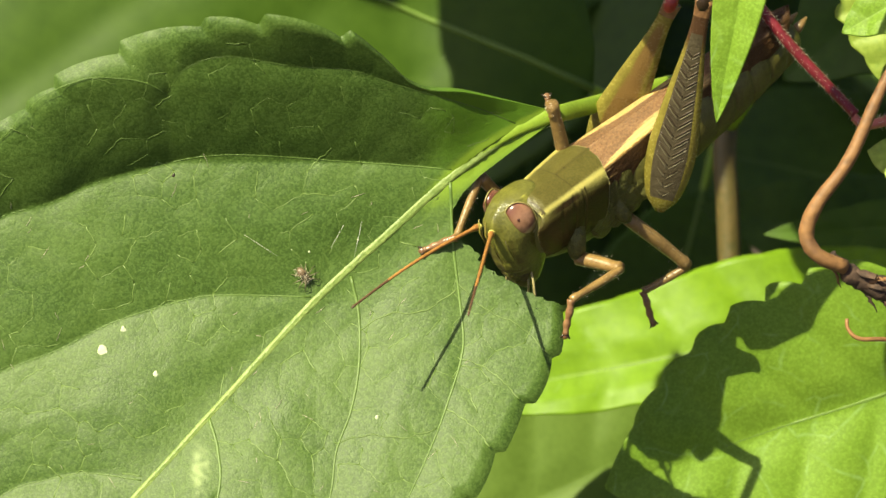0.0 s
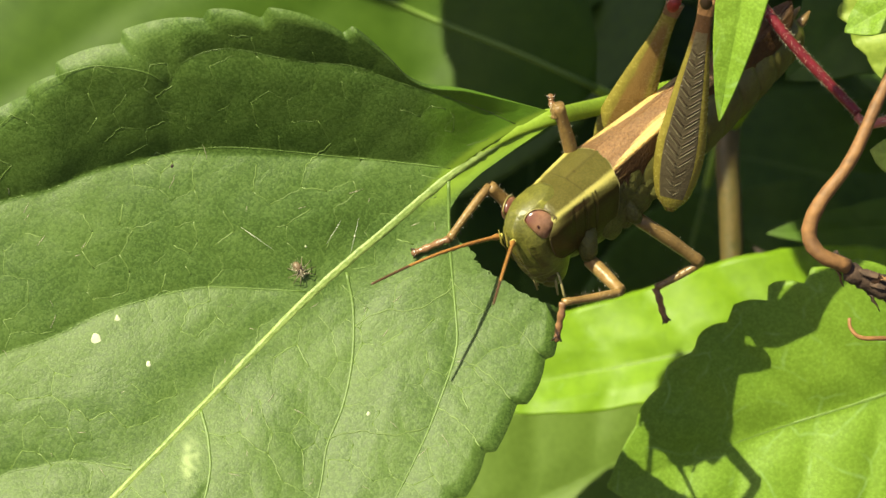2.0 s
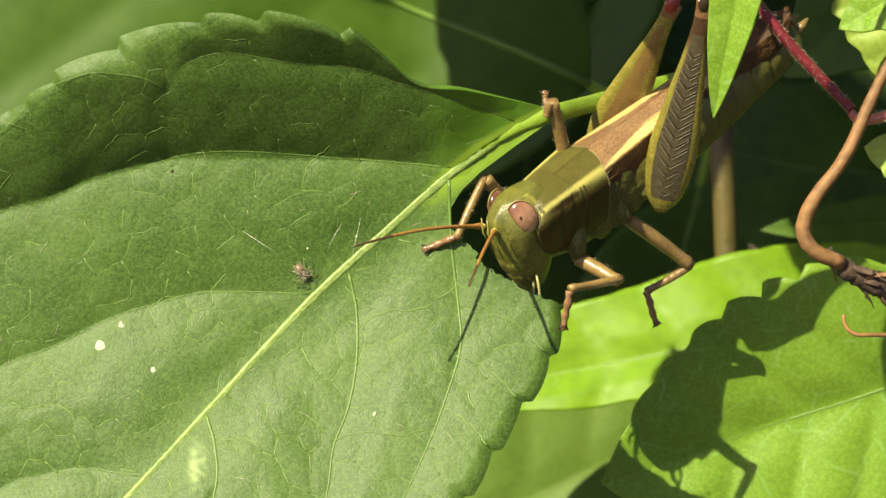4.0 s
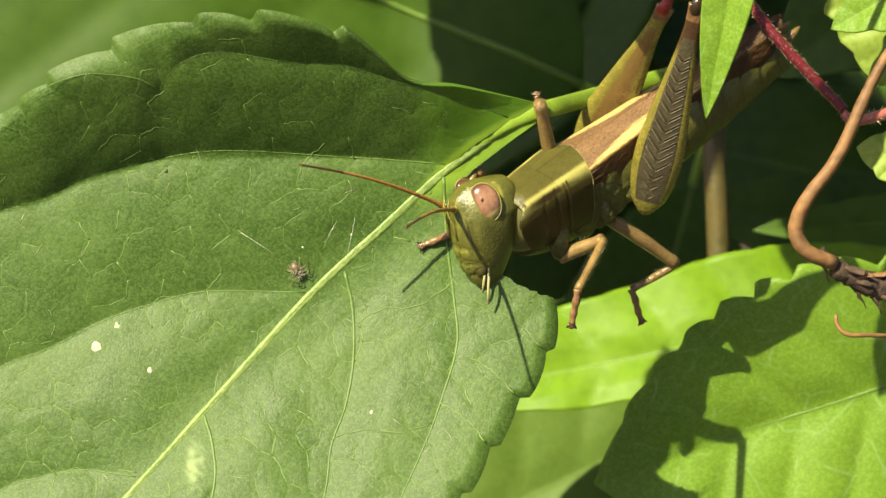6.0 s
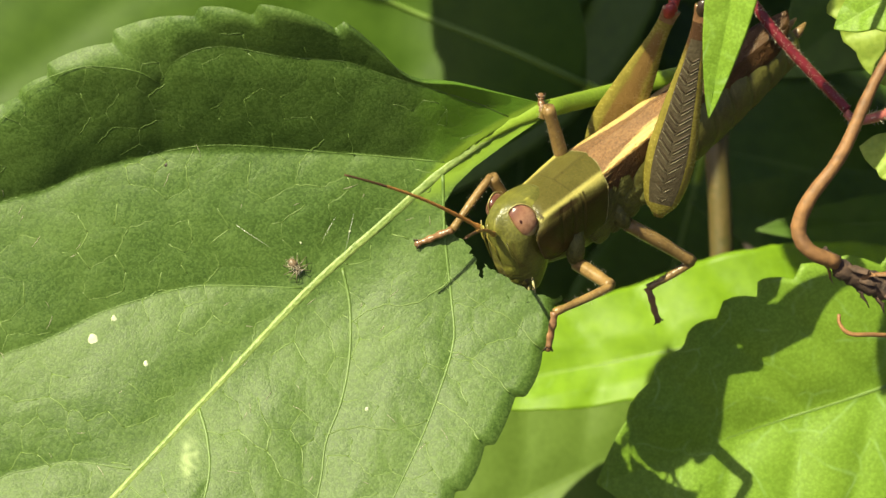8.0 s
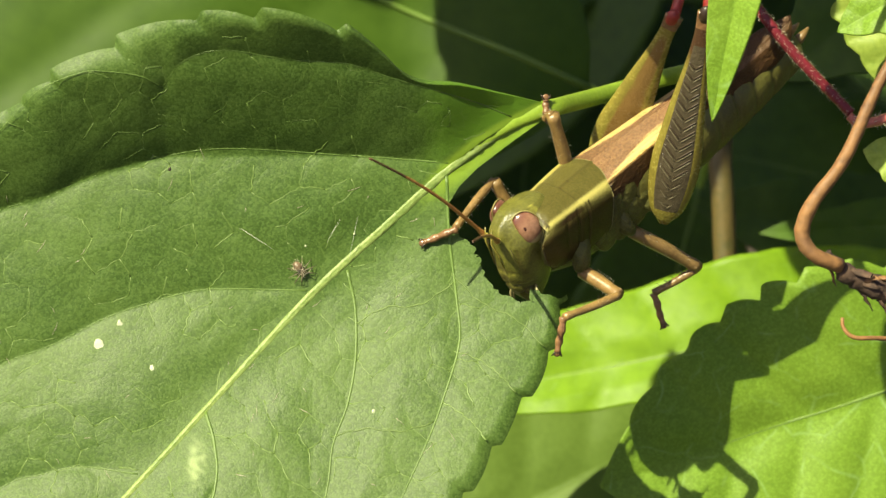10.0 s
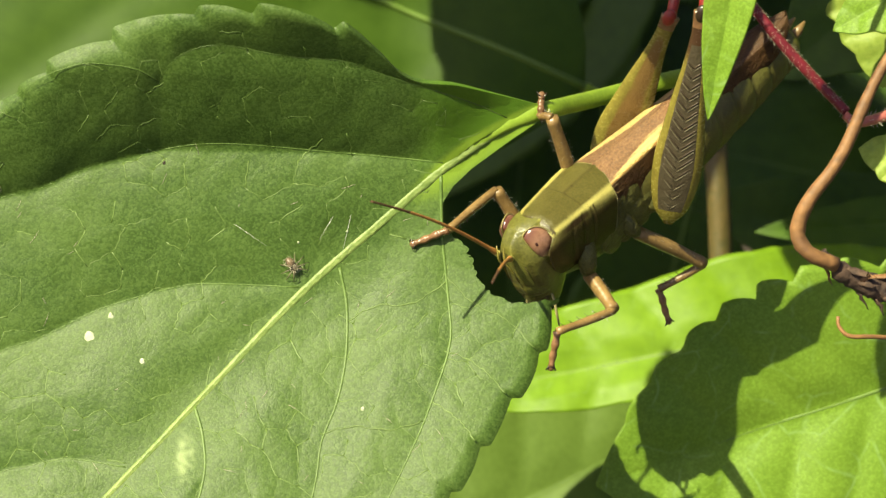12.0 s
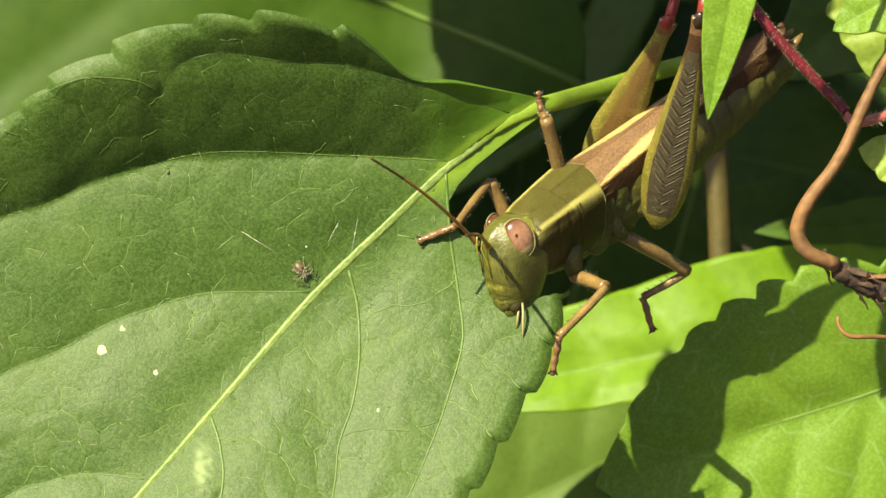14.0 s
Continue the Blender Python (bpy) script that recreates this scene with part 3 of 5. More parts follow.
def crenate(rim, notches, spacing, depth):
    """Rounded teeth along a rim, pointing to the leaf's tip; past the given notches they go on at even spacing."""
    s = np.concatenate([[0], np.cumsum(np.linalg.norm(np.diff(rim, axis=0), axis=1))])
    way = np.gradient(rim, axis=0)
    way /= np.linalg.norm(way, axis=1)[:, None]
    stops = [float(s[np.argmin(np.hypot(rim[:, 0] - x, rim[:, 1] - y))]) for x, y in notches]
    stops = np.array([0.0] + stops + list(np.arange(stops[-1] + spacing, s[-1] + spacing, spacing)))
    k = np.clip(np.searchsorted(stops, s, side="right") - 1, 0, len(stops) - 2)
    width = stops[k + 1] - stops[k]
    f = (s - stops[k]) / width
    late = np.clip((s - stops[k + 1] + 0.9) / 0.9, 0, 1)
    high = depth * np.clip(width / spacing, 0.5, 1.15) * np.where(k == 0, np.clip((s - stops[1] + 8) / 8, 0, 1), 1)
    out = high * (1 - (1 - f) ** 2.4) * (1 - late * late * (3 - 2 * late)) - depth * 0.35
    return out, np.stack([way[:, 1], -way[:, 0]], 1)


TEETH_LEFT = ((-11.3, 23.6), (-20.4, 24.9), (-27.0, 24.6), (-36.0, 21.6), (-43.4, 18.2), (-46.5, 15.7))
TEETH_RIGHT = ((13.3, -7.0), (12.0, -12.2), (8.8, -17.1), (5.4, -22.4))
eaten = thing("leaf", PLACE @ metres(Matrix.Translation(PIVOT)), "large green serrated leaf being eaten, with a bite in its edge", "leaf", "leaves of the shrub")
NS, NR = 540, 124


def finer(line):
    return curve_through(line[::6].tolist() + ([line[-1].tolist()] if (len(line) - 1) % 6 else []), NS)


sheet_x, sheet_y, curl = [], [], []
rib = finer(RIB_LINE)
for rim, sign, notches, spacing, deep in ((finer(RIM_LEFT), -1, TEETH_LEFT, 8.2, 1.1), (finer(RIM_RIGHT), 1, TEETH_RIGHT, 6.0, 0.85)):
    out, normal = crenate(rim, notches, spacing, deep)
    edge = rim + normal * (out * -sign)[:, None]
    r = np.linspace(0, 1, NR) ** 0.92
    sheet_x.append(rib[:, :1] * (1 - r) + edge[:, :1] * r)
    sheet_y.append(rib[:, 1:] * (1 - r) + edge[:, 1:] * r)
    curl.append(np.broadcast_to(np.clip((r - 0.92) / 0.08, 0, 1) ** 2 * (-0.85 if sign > 0 else -0.95), sheet_x[-1].shape))
X = np.concatenate([sheet_x[0][:, ::-1], sheet_x[1][:, 1:]], 1)
Y = np.concatenate([sheet_y[0][:, ::-1], sheet_y[1][:, 1:]], 1)
CURL = np.concatenate([curl[0][:, ::-1], curl[1][:, 1:]], 1)
cx = (X[:-1, :-1] + X[1:, 1:] + X[1:, :-1] + X[:-1, 1:]) / 4
cy = (Y[:-1, :-1] + Y[1:, 1:] + Y[1:, :-1] + Y[:-1, 1:]) / 4
gone, gone_first = inside(cx, cy, BITE), inside(cx, cy, EATEN_FIRST)
region = np.where(gone_first, -1, np.where(~gone, 0, 1 + np.digitize(cx, (3.6, 5.4, 7.6, 10.0))))
jag = 0.09 * np.sin(X * 4.1 + np.sin(Y * 3) * 2) + 0.05 * np.sin(Y * 9)
jag *= np.clip((5.5 - Y) / 3, 0.12, 1)


by_blade = np.zeros(X.shape, bool)
for a, b in ((0, 0), (0, 1), (1, 0), (1, 1)):
    by_blade[a:a + region.shape[0], b:b + region.shape[1]] |= region == 0


def leaf_piece(cells, name, parent, middle=None):
    """The part of the eaten leaf made of the given cells, its cut edge drawn onto the bite's line."""
    used = np.zeros(X.shape, bool)
    for a, b in ((0, 0), (0, 1), (1, 0), (1, 1)):
        used[a:a + cells.shape[0], b:b + cells.shape[1]] |= cells
    full = np.zeros(X.shape, int)
    for a, b in ((0, 0), (0, 1), (1, 0), (1, 1)):
        full[a:a + cells.shape[0], b:b + cells.shape[1]] += cells
    x, y = X.copy(), Y.copy()
    cut = used & (full < 4)
    d, near = to_line(x, y, BITE)
    if middle is not None:
        d1, near1 = to_line(x, y, EATEN_FIRST)
        near = np.where(by_blade[..., None], near, near1)
        d = np.where(by_blade, d, d1)
    snap = cut & (d < 0.4)
    x[snap], y[snap] = near[snap][:, 0] + jag[snap], near[snap][:, 1] + jag[snap] * 0.7
    z = leaf_height(x, y) + CURL
    k = 1 - z / REACH
    shift = PIVOT if middle is None else middle
    co = np.stack([x * k - shift.x, y * k - shift.y, z - shift.z], -1)
    index = -np.ones(X.shape, int)
    index[used] = np.arange(used.sum())
    me = bpy.data.meshes.new(name)
    i, j = np.nonzero(cells)
    quads = np.stack([index[i, j], index[i + 1, j], index[i + 1, j + 1], index[i, j + 1]], 1)
    n = int(used.sum())
    top = co[used] * 0.001
    low = top - np.array((0, 0, 0.00024))
    me.from_pydata(np.concatenate([top, low]).tolist(), [], quads.tolist() + (quads[:, ::-1] + n).tolist())
    me.materials.append(LEAF)
    me.polygons.foreach_set("use_smooth", [True] * len(me.polygons))
    ob = new(name, me)
    ob.parent = parent
    d3, _ = to_line(x[used], y[used], RIB_LINE[:60])
    near_base = np.clip((x[used] + 4) / 7, 0, 1)
    right = np.interp(x[used], RIB_LINE[::-1, 0], RIB_LINE[::-1, 1]) > y[used]
    pale = np.clip(1.25 - d3 / np.where(right, 2.4, 1.3), 0, 1) * near_base
    # Brighter green round the base: light there is put into the colour.
    lit_base = 0.9 * np.clip(1.1 - np.hypot(x[used] - 8, y[used] - 14) / 13, 0, 1)
    layer = me.color_attributes.new("coat", "FLOAT_COLOR", "POINT")
    scar = np.exp(-((x[used] + 26.9) / 1.2) ** 2 - ((y[used] + 24.6) / 2.8) ** 2) * (0.5 + 0.28 * np.sin(3.1 * x[used] + 2 * np.sin(2 * y[used])) * np.sin(2.3 * y[used] + x[used]))
    coat = np.stack([pale, lit_base * (1 - pale), scar, pale * 0 + 1], 1)
    layer.data.foreach_set("color", np.concatenate([coat, coat]).ravel())
    return ob


blade = leaf_piece(region == 0, "blade", eaten)
fragments = []
for k in range(1, 6):
    cells = region == k
    if cells.sum() > 10:
        mx, my = float(cx[cells].mean()), float(cy[cells].mean())
        mid = spot(mx, my, float(leaf_height(mx, my)))
        piece = leaf_piece(cells, "leaf_fragment", eaten, mid)
        piece.location = (mid - PIVOT) * 0.001
        fragments.append((piece, mid))


def on_leaf(x, y, lift=0.0):
    w = float(leaf_height(x, y)) + lift
    return spot(x, y, w) - PIVOT


bm = bmesh.new()
line = curve_through([(30, 19.5), (24, 18), (17.5, 16.2), (12.6, 14.9)], 14)
foot = float(leaf_height(12.6, 14.9))
pts = [spot(x, y, -17 + (17 + foot) * (i / 13) ** 2) - PIVOT for i, (x, y) in enumerate(line)]
pts += [on_leaf(x, y, -0.12) for x, y in RIB_LINE[2:24]]
tube(bm, pts, [1.0] * 14 + [0.95 - 0.6 * math.sin(i / 21 * math.pi / 2) for i in range(22)], 16, flat=0.5)
part("leaf_stalk", bm, STALK, eaten, "pale green leaf stalk")
bm = bmesh.new()
n = len(RIB_LINE)
rings = []
for i, (x, y) in enumerate(RIB_LINE):
    ax, ay = RIB_LINE[min(i + 1, n - 1)] - RIB_LINE[max(i - 1, 0)]
    across_rib = Vector((-ay, ax, 0)).normalized()
    half = 0.33 + 0.26 * (1 - i / n) ** 1.2 + 0.04 * noise.noise(Vector((i * 0.22, 0, 4)))
    root = on_leaf(x, y, -0.06 - 0.5 * math.exp(-i / 6))
    ring = []
    for u in np.linspace(-1, 1, 13):
        rise_up = 0.21 * (1 - u * u) * (1 - 0.22 * math.exp(-((u - 0.1) / 0.3) ** 2)) + 0.022 * noise.noise(Vector((i * 0.4, u * 2, 9)))
        ring.append(bm.verts.new(root + across_rib * (u * half) + Vector((0, 0, rise_up))))
    rings.append(ring + [bm.verts.new(root + across_rib * (u * half) - Vector((0, 0, 0.3))) for u in (0.9, -0.9)])
skin(bm, rings)
part("midrib", bm, RIB, eaten, "pale yellow-green raised midrib with a groove along it")
for k, line in enumerate(SIDE_VEINS):
    keep = [(x, y) for x, y in line if not inside(np.array([x]), np.array([y]), BITE)[0]]
    bm = bmesh.new()
    thick = 0.05 if k in (3, 4) else 0.07 if k < 5 else 0.15
    tube(bm, [on_leaf(x, y, 0.012 if k < 5 else 0.03) for x, y in keep], [thick * (1.2 - 0.8 * i / len(keep)) for i in range(len(keep))], 8, flat=0.38)
    part("side_vein", bm, VEIN_SIDE, blade)

# branches that run out to the notches of the rim
for line in ([(1.6, -12.0), (4.2, -12.9), (6.6, -14.6), (8.5, -16.7)], [(0.3, -17.6), (2.2, -18.8), (3.9, -20.2), (5.2, -22.0)], [(1.4, -3.5), (4.6, -6.6), (8.6, -8.6), (11.6, -11.6)],
             [(-9.3, -9.0), (-6.0, -7.2), (-2.2, -6.9), (1.7, -4.4)], [(-12.0, -21.5), (-8.2, -20.6), (-4.4, -20.9), (-0.6, -19.9)]):
    bm = bmesh.new()
    path = curve_through(line, 24)
    tube(bm, [on_leaf(x + 0.09 * math.sin(3 * i), y + 0.09 * math.sin(5 * i), 0.01) for i, (x, y) in enumerate(path)], [0.085 + 0.02 * math.sin(i) for i in range(24)], 6, flat=0.4)
    part("side_vein", bm, VEIN_FINE, blade)

# fine veins that branch between the side veins
OUTLINE = [tuple(p) for p in RIM_LEFT[::5]] + [tuple(p) for p in RIM_RIGHT[::-5]]


def on_blade(x, y):
    at = np.array([x]), np.array([y])
    return not inside(*at, BITE)[0] and inside(*at, OUTLINE)[0]


rnd = random.Random(33)
bm = bmesh.new()
for a, b in NET:
    size = (b - a).length
    if not all(on_blade(q.x + u, q.y + v) for q in (a, b) for u, v in ((2.1, 0), (-1, 0), (0, 1.2), (0, -2.1))):
        continue
    side = Vector((a.y - b.y, b.x - a.x, 0)) * 0.06
    steps = max(3, int(size / 0.5))
    end = 1.0 if rnd.random() < 0.75 else rnd.uniform(0.4, 0.8)
    track = []
    for i in range(steps + 1):
        q = a.lerp(b, end * i / steps) + side * (rnd.uniform(-0.8, 0.8) if 0 < i < steps else 0)
        track.append(on_leaf(q.x, q.y, 0.0))
    r = 0.075 * rnd.uniform(0.5, 1.15) * (1.0 if a.y < 9 else 0.65)
    tube(bm, track, [r * (1.0 if end == 1 else 1 - 0.7 * i / steps) for i in range(steps + 1)], 6, flat=0.3)
tagged(part("fine_vein", bm, VEIN_FINE, eaten, "net of fine pale veins"), kind="stuff")

# short pale hairs that lie on the leaf
rnd = random.Random(21)
bm = bmesh.new()
for _ in range(45):
    x, y = rnd.uniform(-50, 9), rnd.uniform(-28, 9.5)
    if not on_blade(x, y):
        continue
    a, size = rnd.gauss(1.0, 0.7), rnd.uniform(0.5, 1.7)
    q = x + size * math.cos(a), y + size * math.sin(a)
    tube(bm, [on_leaf(x, y, 0.02), on_leaf((x + q[0]) / 2 + 0.06, (y + q[1]) / 2, 0.03), on_leaf(*q, 0.04)], [0.02, 0.024, 0.006], 4)
tagged(part("leaf_hair", bm, HAIR, eaten, "short fine pale hairs"), kind="stuff")

# ---- the grasshopper: body axes are forward, to its left, and up its back ----
FWD, LEFT, BACK = Vector((-0.655, -0.51, 0.56)).normalized(), Vector((0.757, -0.426, 0.497)), None
LEFT = (LEFT - FWD * LEFT.dot(FWD)).normalized()
BACK = FWD.cross(LEFT)
ORIGIN = spot(15.4, 10.4, -1.0)
BODY_TURN = Matrix((FWD, LEFT, BACK)).transposed().to_4x4()
EYE_SPOT_AT = Vector((0.5, 2.72, 1.1))


def head_turn(up, forward):
    up = Vector(up).normalized()
    forward = Vector(forward)
    forward = (forward - up * forward.dot(up)).normalized()
    return Matrix((forward, up.cross(forward), up)).transposed().to_quaternion()


# how the head is held when it is raised, and when it bends down to the rim
HELD_UP, HELD_DOWN = head_turn((-0.3, 0.9, 0.32), (-0.8, -0.3, 0.5)), head_turn((-0.15, 0.82, 0.5), (-0.72, -0.42, 0.52))
# sway of the body over the stem: mm right, mm up, degrees anticlockwise
BODY = ((0.0, 0.0, 0.0), (0.17, -0.21, 0.75), (0.59, -0.37, 1.61), (0.7, -0.42, 2.98), (0.66, -0.35, 2.06), (0.68, -0.41, 1.6), (1.01, -0.86, 1.6),
        (-0.62, 0.1, -3.49), (-0.27, -0.39, -2.47), (-0.55, -0.31, -2.42), (-0.17, -0.5, -2.3), (0.47, -0.92, -0.84), (0.77, -1.09, -0.09),
        (0.97, -1.9, 1.26), (1.39, -2.17, 2.35), (1.46, -2.06, 2.74), (1.66, -2.12, 3.03), (1.41, -1.96, 1.52), (0.46, -1.41, -1.18),
        (0.95, -2.06, 0.15), (0.58, -2.22, 0.13))


def body_pose(k):
    x, y, a = BODY[k]
    return Matrix.Translation(ORIGIN + Vector((x, y, 0))) @ pose(0, 0, 0, 0, 0, a) @ BODY_TURN


hopper = thing("grasshopper", PLACE @ metres(body_pose(0)), "olive green and brown grasshopper eating the edge of a leaf", "grasshopper")


BODY_INV = body_pose(0).inverted()


def in_body(x, y, w):
    return BODY_INV @ spot(x, y, w)


def recline(ob):
    """Behind the collar the trunk lies flatter than the collar itself: bend a part back by that much."""
    for piece in [ob] + [c for c in bpy.data.objects if c.parent == ob]:
        for v in piece.data.vertices:
            if v.co.x < 0:
                q = body_pose(0) @ (v.co * 1000)
                k = 1 - q.z / REACH
                v.co = in_body(q.x / k, q.y / k, q.z - FWD.z * v.co.x * 1000 * 0.8) * 0.001
    return ob


def pronotum():
    """A saddle with rounded sides; ridges along its disc carry the yellow stripes, three furrows cross it."""
    bm = bmesh.new()
    rings, n = [], 56
    cuts = (0.42, 0.56, 0.70)
    for i in range(49):
        s = i / 48
        groove = sum(math.exp(-((s - c) / 0.012) ** 2) for c in cuts) * 0.17
        wide, mid = 4.1 - 0.85 * s ** 1.4, -4.0 + 0.1 * s
        ring = []
        for k in range(n + 1):
            f = k / n * 2 - 1
            phi = f * 2.1
            c, sn = math.cos(phi), math.sin(phi)
            dent = groove * (0.15 + 0.85 * min(1, max(0, (abs(f) - 0.38) / 0.08)))
            y = (wide - dent) * math.copysign(abs(sn) ** 0.8, sn)
            z = mid + ((4.15 - 0.35 * s * s - dent * 0.4) if c > 0 else 6.2 - 0.8 * s) * math.copysign(abs(c) ** (0.56 if c > 0 else 0.78), c)
            a = abs(f)
            x = 9.5 * s
            if s < 0.5:
                x -= (1 - s / 0.5) * (1.3 * max(0, 1 - a / 0.4) - 1.0 * max(0, a - 0.6))
            if s > 0.8:
                x -= (s - 0.8) / 0.2 * 0.8 * max(0, a - 0.45)
            if s > 0.5:
                x += (s - 0.5) / 0.5 * (0.5 + 1.5 * min(1, max(0, (a - 0.42) / 0.2)) * min(1, max(0, (1.0 - a) / 0.3)))
            if s > 0.86:
                tuck = ((s - 0.86) / 0.14) ** 2
                y *= 1 - 0.09 * tuck
                z = mid + (z - mid) * (1 - 0.13 * tuck)
            z += 0.12 * math.exp(-(a / 0.02) ** 2) + 0.1 * math.exp(-((a - 0.4) / 0.05) ** 2)
            ring.append(bm.verts.new((x, y, z)))
        rings.append(ring)

    cells = {}
    for i, ring in enumerate(rings):
        for k, v in enumerate(ring):
            cells[v.co.to_tuple(3)] = (i / 48, abs(k / n * 2 - 1))
    skin(bm, rings, False)
    bmesh.ops.solidify(bm, geom=bm.faces[:], thickness=0.25)
    shield = part("pronotum", bm, OLIVE, hopper, "olive collar shield with two soft yellow stripes and fine furrows")

    def pattern(p):
        s, a = cells.get(p.to_tuple(3), (0.5, 0.9))
        rear = max(0, 0.5 - s)
        stripe = math.exp(-((a - 0.365 - 0.05 * rear) / (0.075 + 0.09 * rear)) ** 2) * (0.62 - 0.3 * rear) + 0.16 * (rear > 0) * (a > 0.3)
        # Brown patch below the stripe; the lower flank's shade is coloured in as well.
        under = max(math.exp(-((a - 0.48) / 0.055) ** 2) * max(0, 1 - abs(s - 0.66) / 0.34), 0.5 * min(1, max(0, (a - 0.5) / 0.08)))
        dark = max(under, 0.55 * (max(math.exp(-((s - c) / 0.012) ** 2) for c in cuts)) * (0.42 < a < 0.85), 0.35 * math.exp(-(a / 0.022) ** 2) * (s < 0.5))
        line = max(0.6 * (s < 0.015), 0.2 * (s > 0.985), 0.12 * math.exp(-(a / 0.02) ** 2) * (s > 0.5))
        dark = max(dark, 0.4 * (abs(s - 0.5) < 0.011) * (a < 0.3))
        return stripe, dark, line
    lay_coat(shield, pattern)
    bm = bmesh.new()
    ball(bm, (8.2, 0, -4.4), (2.9, 3.2, 3.9), None, 28, 18)
    part("neck", bm, NECK, hopper, "pale neck skin")
    return shield


def thorax():
    bm = bmesh.new()
    rings = []
    for s in np.linspace(0, 1, 24):
        x = 7.5 - 17 * s
        r = math.sin(math.pi * (0.12 + 0.8 * s)) ** 0.5
        seam = 0.25 * sum(math.exp(-((s - c) / 0.02) ** 2) for c in (0.34, 0.56, 0.76))
        rings.append([bm.verts.new((x - 0.9 * math.sin(a), (3.9 * r - seam) * math.cos(a), -6.0 + (5.6 * r - seam) * math.sin(a))) for a in np.linspace(0, 2 * math.pi, 28, endpoint=False)])
    skin(bm, rings)
    recline(part("thorax", bm, OLIVE_SIDE, hopper))
    for side in (1, -1):
        for x, z, size, tilt in ((0.6, -7.6, (1.7, 0.6, 2.9), 0.5), (-2.0, -7.7, (1.8, 0.62, 3.0), 0.6), (-4.7, -7.6, (1.9, 0.62, 2.9), 0.75), (-7.2, -7.4, (2.0, 0.6, 2.4), 0.9)):
            bm = bmesh.new()
            turn = Euler((0, tilt, 0)).to_matrix()
            ball(bm, (x, side * 3.35, z), size, turn, 28, 18)
            for v in bm.verts:
                v.co += Vector((0, side * 0.1, 0)) * noise.noise(v.co * 1.3)
            recline(part("side_plate", bm, OLIVE_SIDE, hopper, "olive green side plate with fine pits"))
        # the joints that carry the legs
        for tail, head_end, r in (((4.6, 2.6, -5.6), (5.6, 3.9, -9.2), 1.1), ((-2.2, 2.6, -6.4), (-3.2, 4.3, -9.2), 0.95), ((-6.4, 2.2, -7.0), (-8.6, 3.8, -8.6), 1.0)):
            bm = bmesh.new()
            line = curve_through([(x, side * y, z) for x, y, z in (tail, [(a + b) / 2 + c for a, b, c in zip(tail, head_end, (0.4, 0.5, 0))], head_end)], 9)
            tube(bm, line, [r, r * 1.1, r * 1.12, r * 1.1, r * 1.05, r, r * 0.92, r * 0.8, r * 0.55], 12)
            recline(part("coxa", bm, OLIVE_SIDE, hopper, "dark olive leg joint"))


def abdomen():
    bm = bmesh.new()
    rings = []
    for i in range(91):
        s = i / 90
        x = -5 - 36 * s
        r = (5.3 * (1 - 0.5 * s ** 1.8)) * (0.8 + 0.2 * min(1, s * 4)) * (1 if s < 0.96 else 1 - 6 * (s - 0.96))
        seg = (s * 9) % 1
        r *= 1 + 0.035 * math.sin(seg * math.pi) - 0.05 * math.exp(-(seg / 0.06) ** 2)
        rings.append([bm.verts.new((x, 0.82 * r * math.cos(a), -6.5 - 0.9 * s + r * math.sin(a) * (1.05 if math.sin(a) > 0 else 1))) for a in np.linspace(0, 2 * math.pi, 24, endpoint=False)])
    skin(bm, rings)
    recline(part("abdomen", bm, BELLY, hopper, "olive abdomen with ringed segments"))
    for side in (1, -1):
        bm = bmesh.new()
        tube(bm, [(-39.8, side * 0.6, -6.2), (-41.6, side * 0.8, -5.6), (-43.2, side * 0.7, -5.2)], [0.75, 0.6, 0.15], 8)
        recline(part("tail_valve", bm, LEG, hopper, "tan pointed tail valve"))


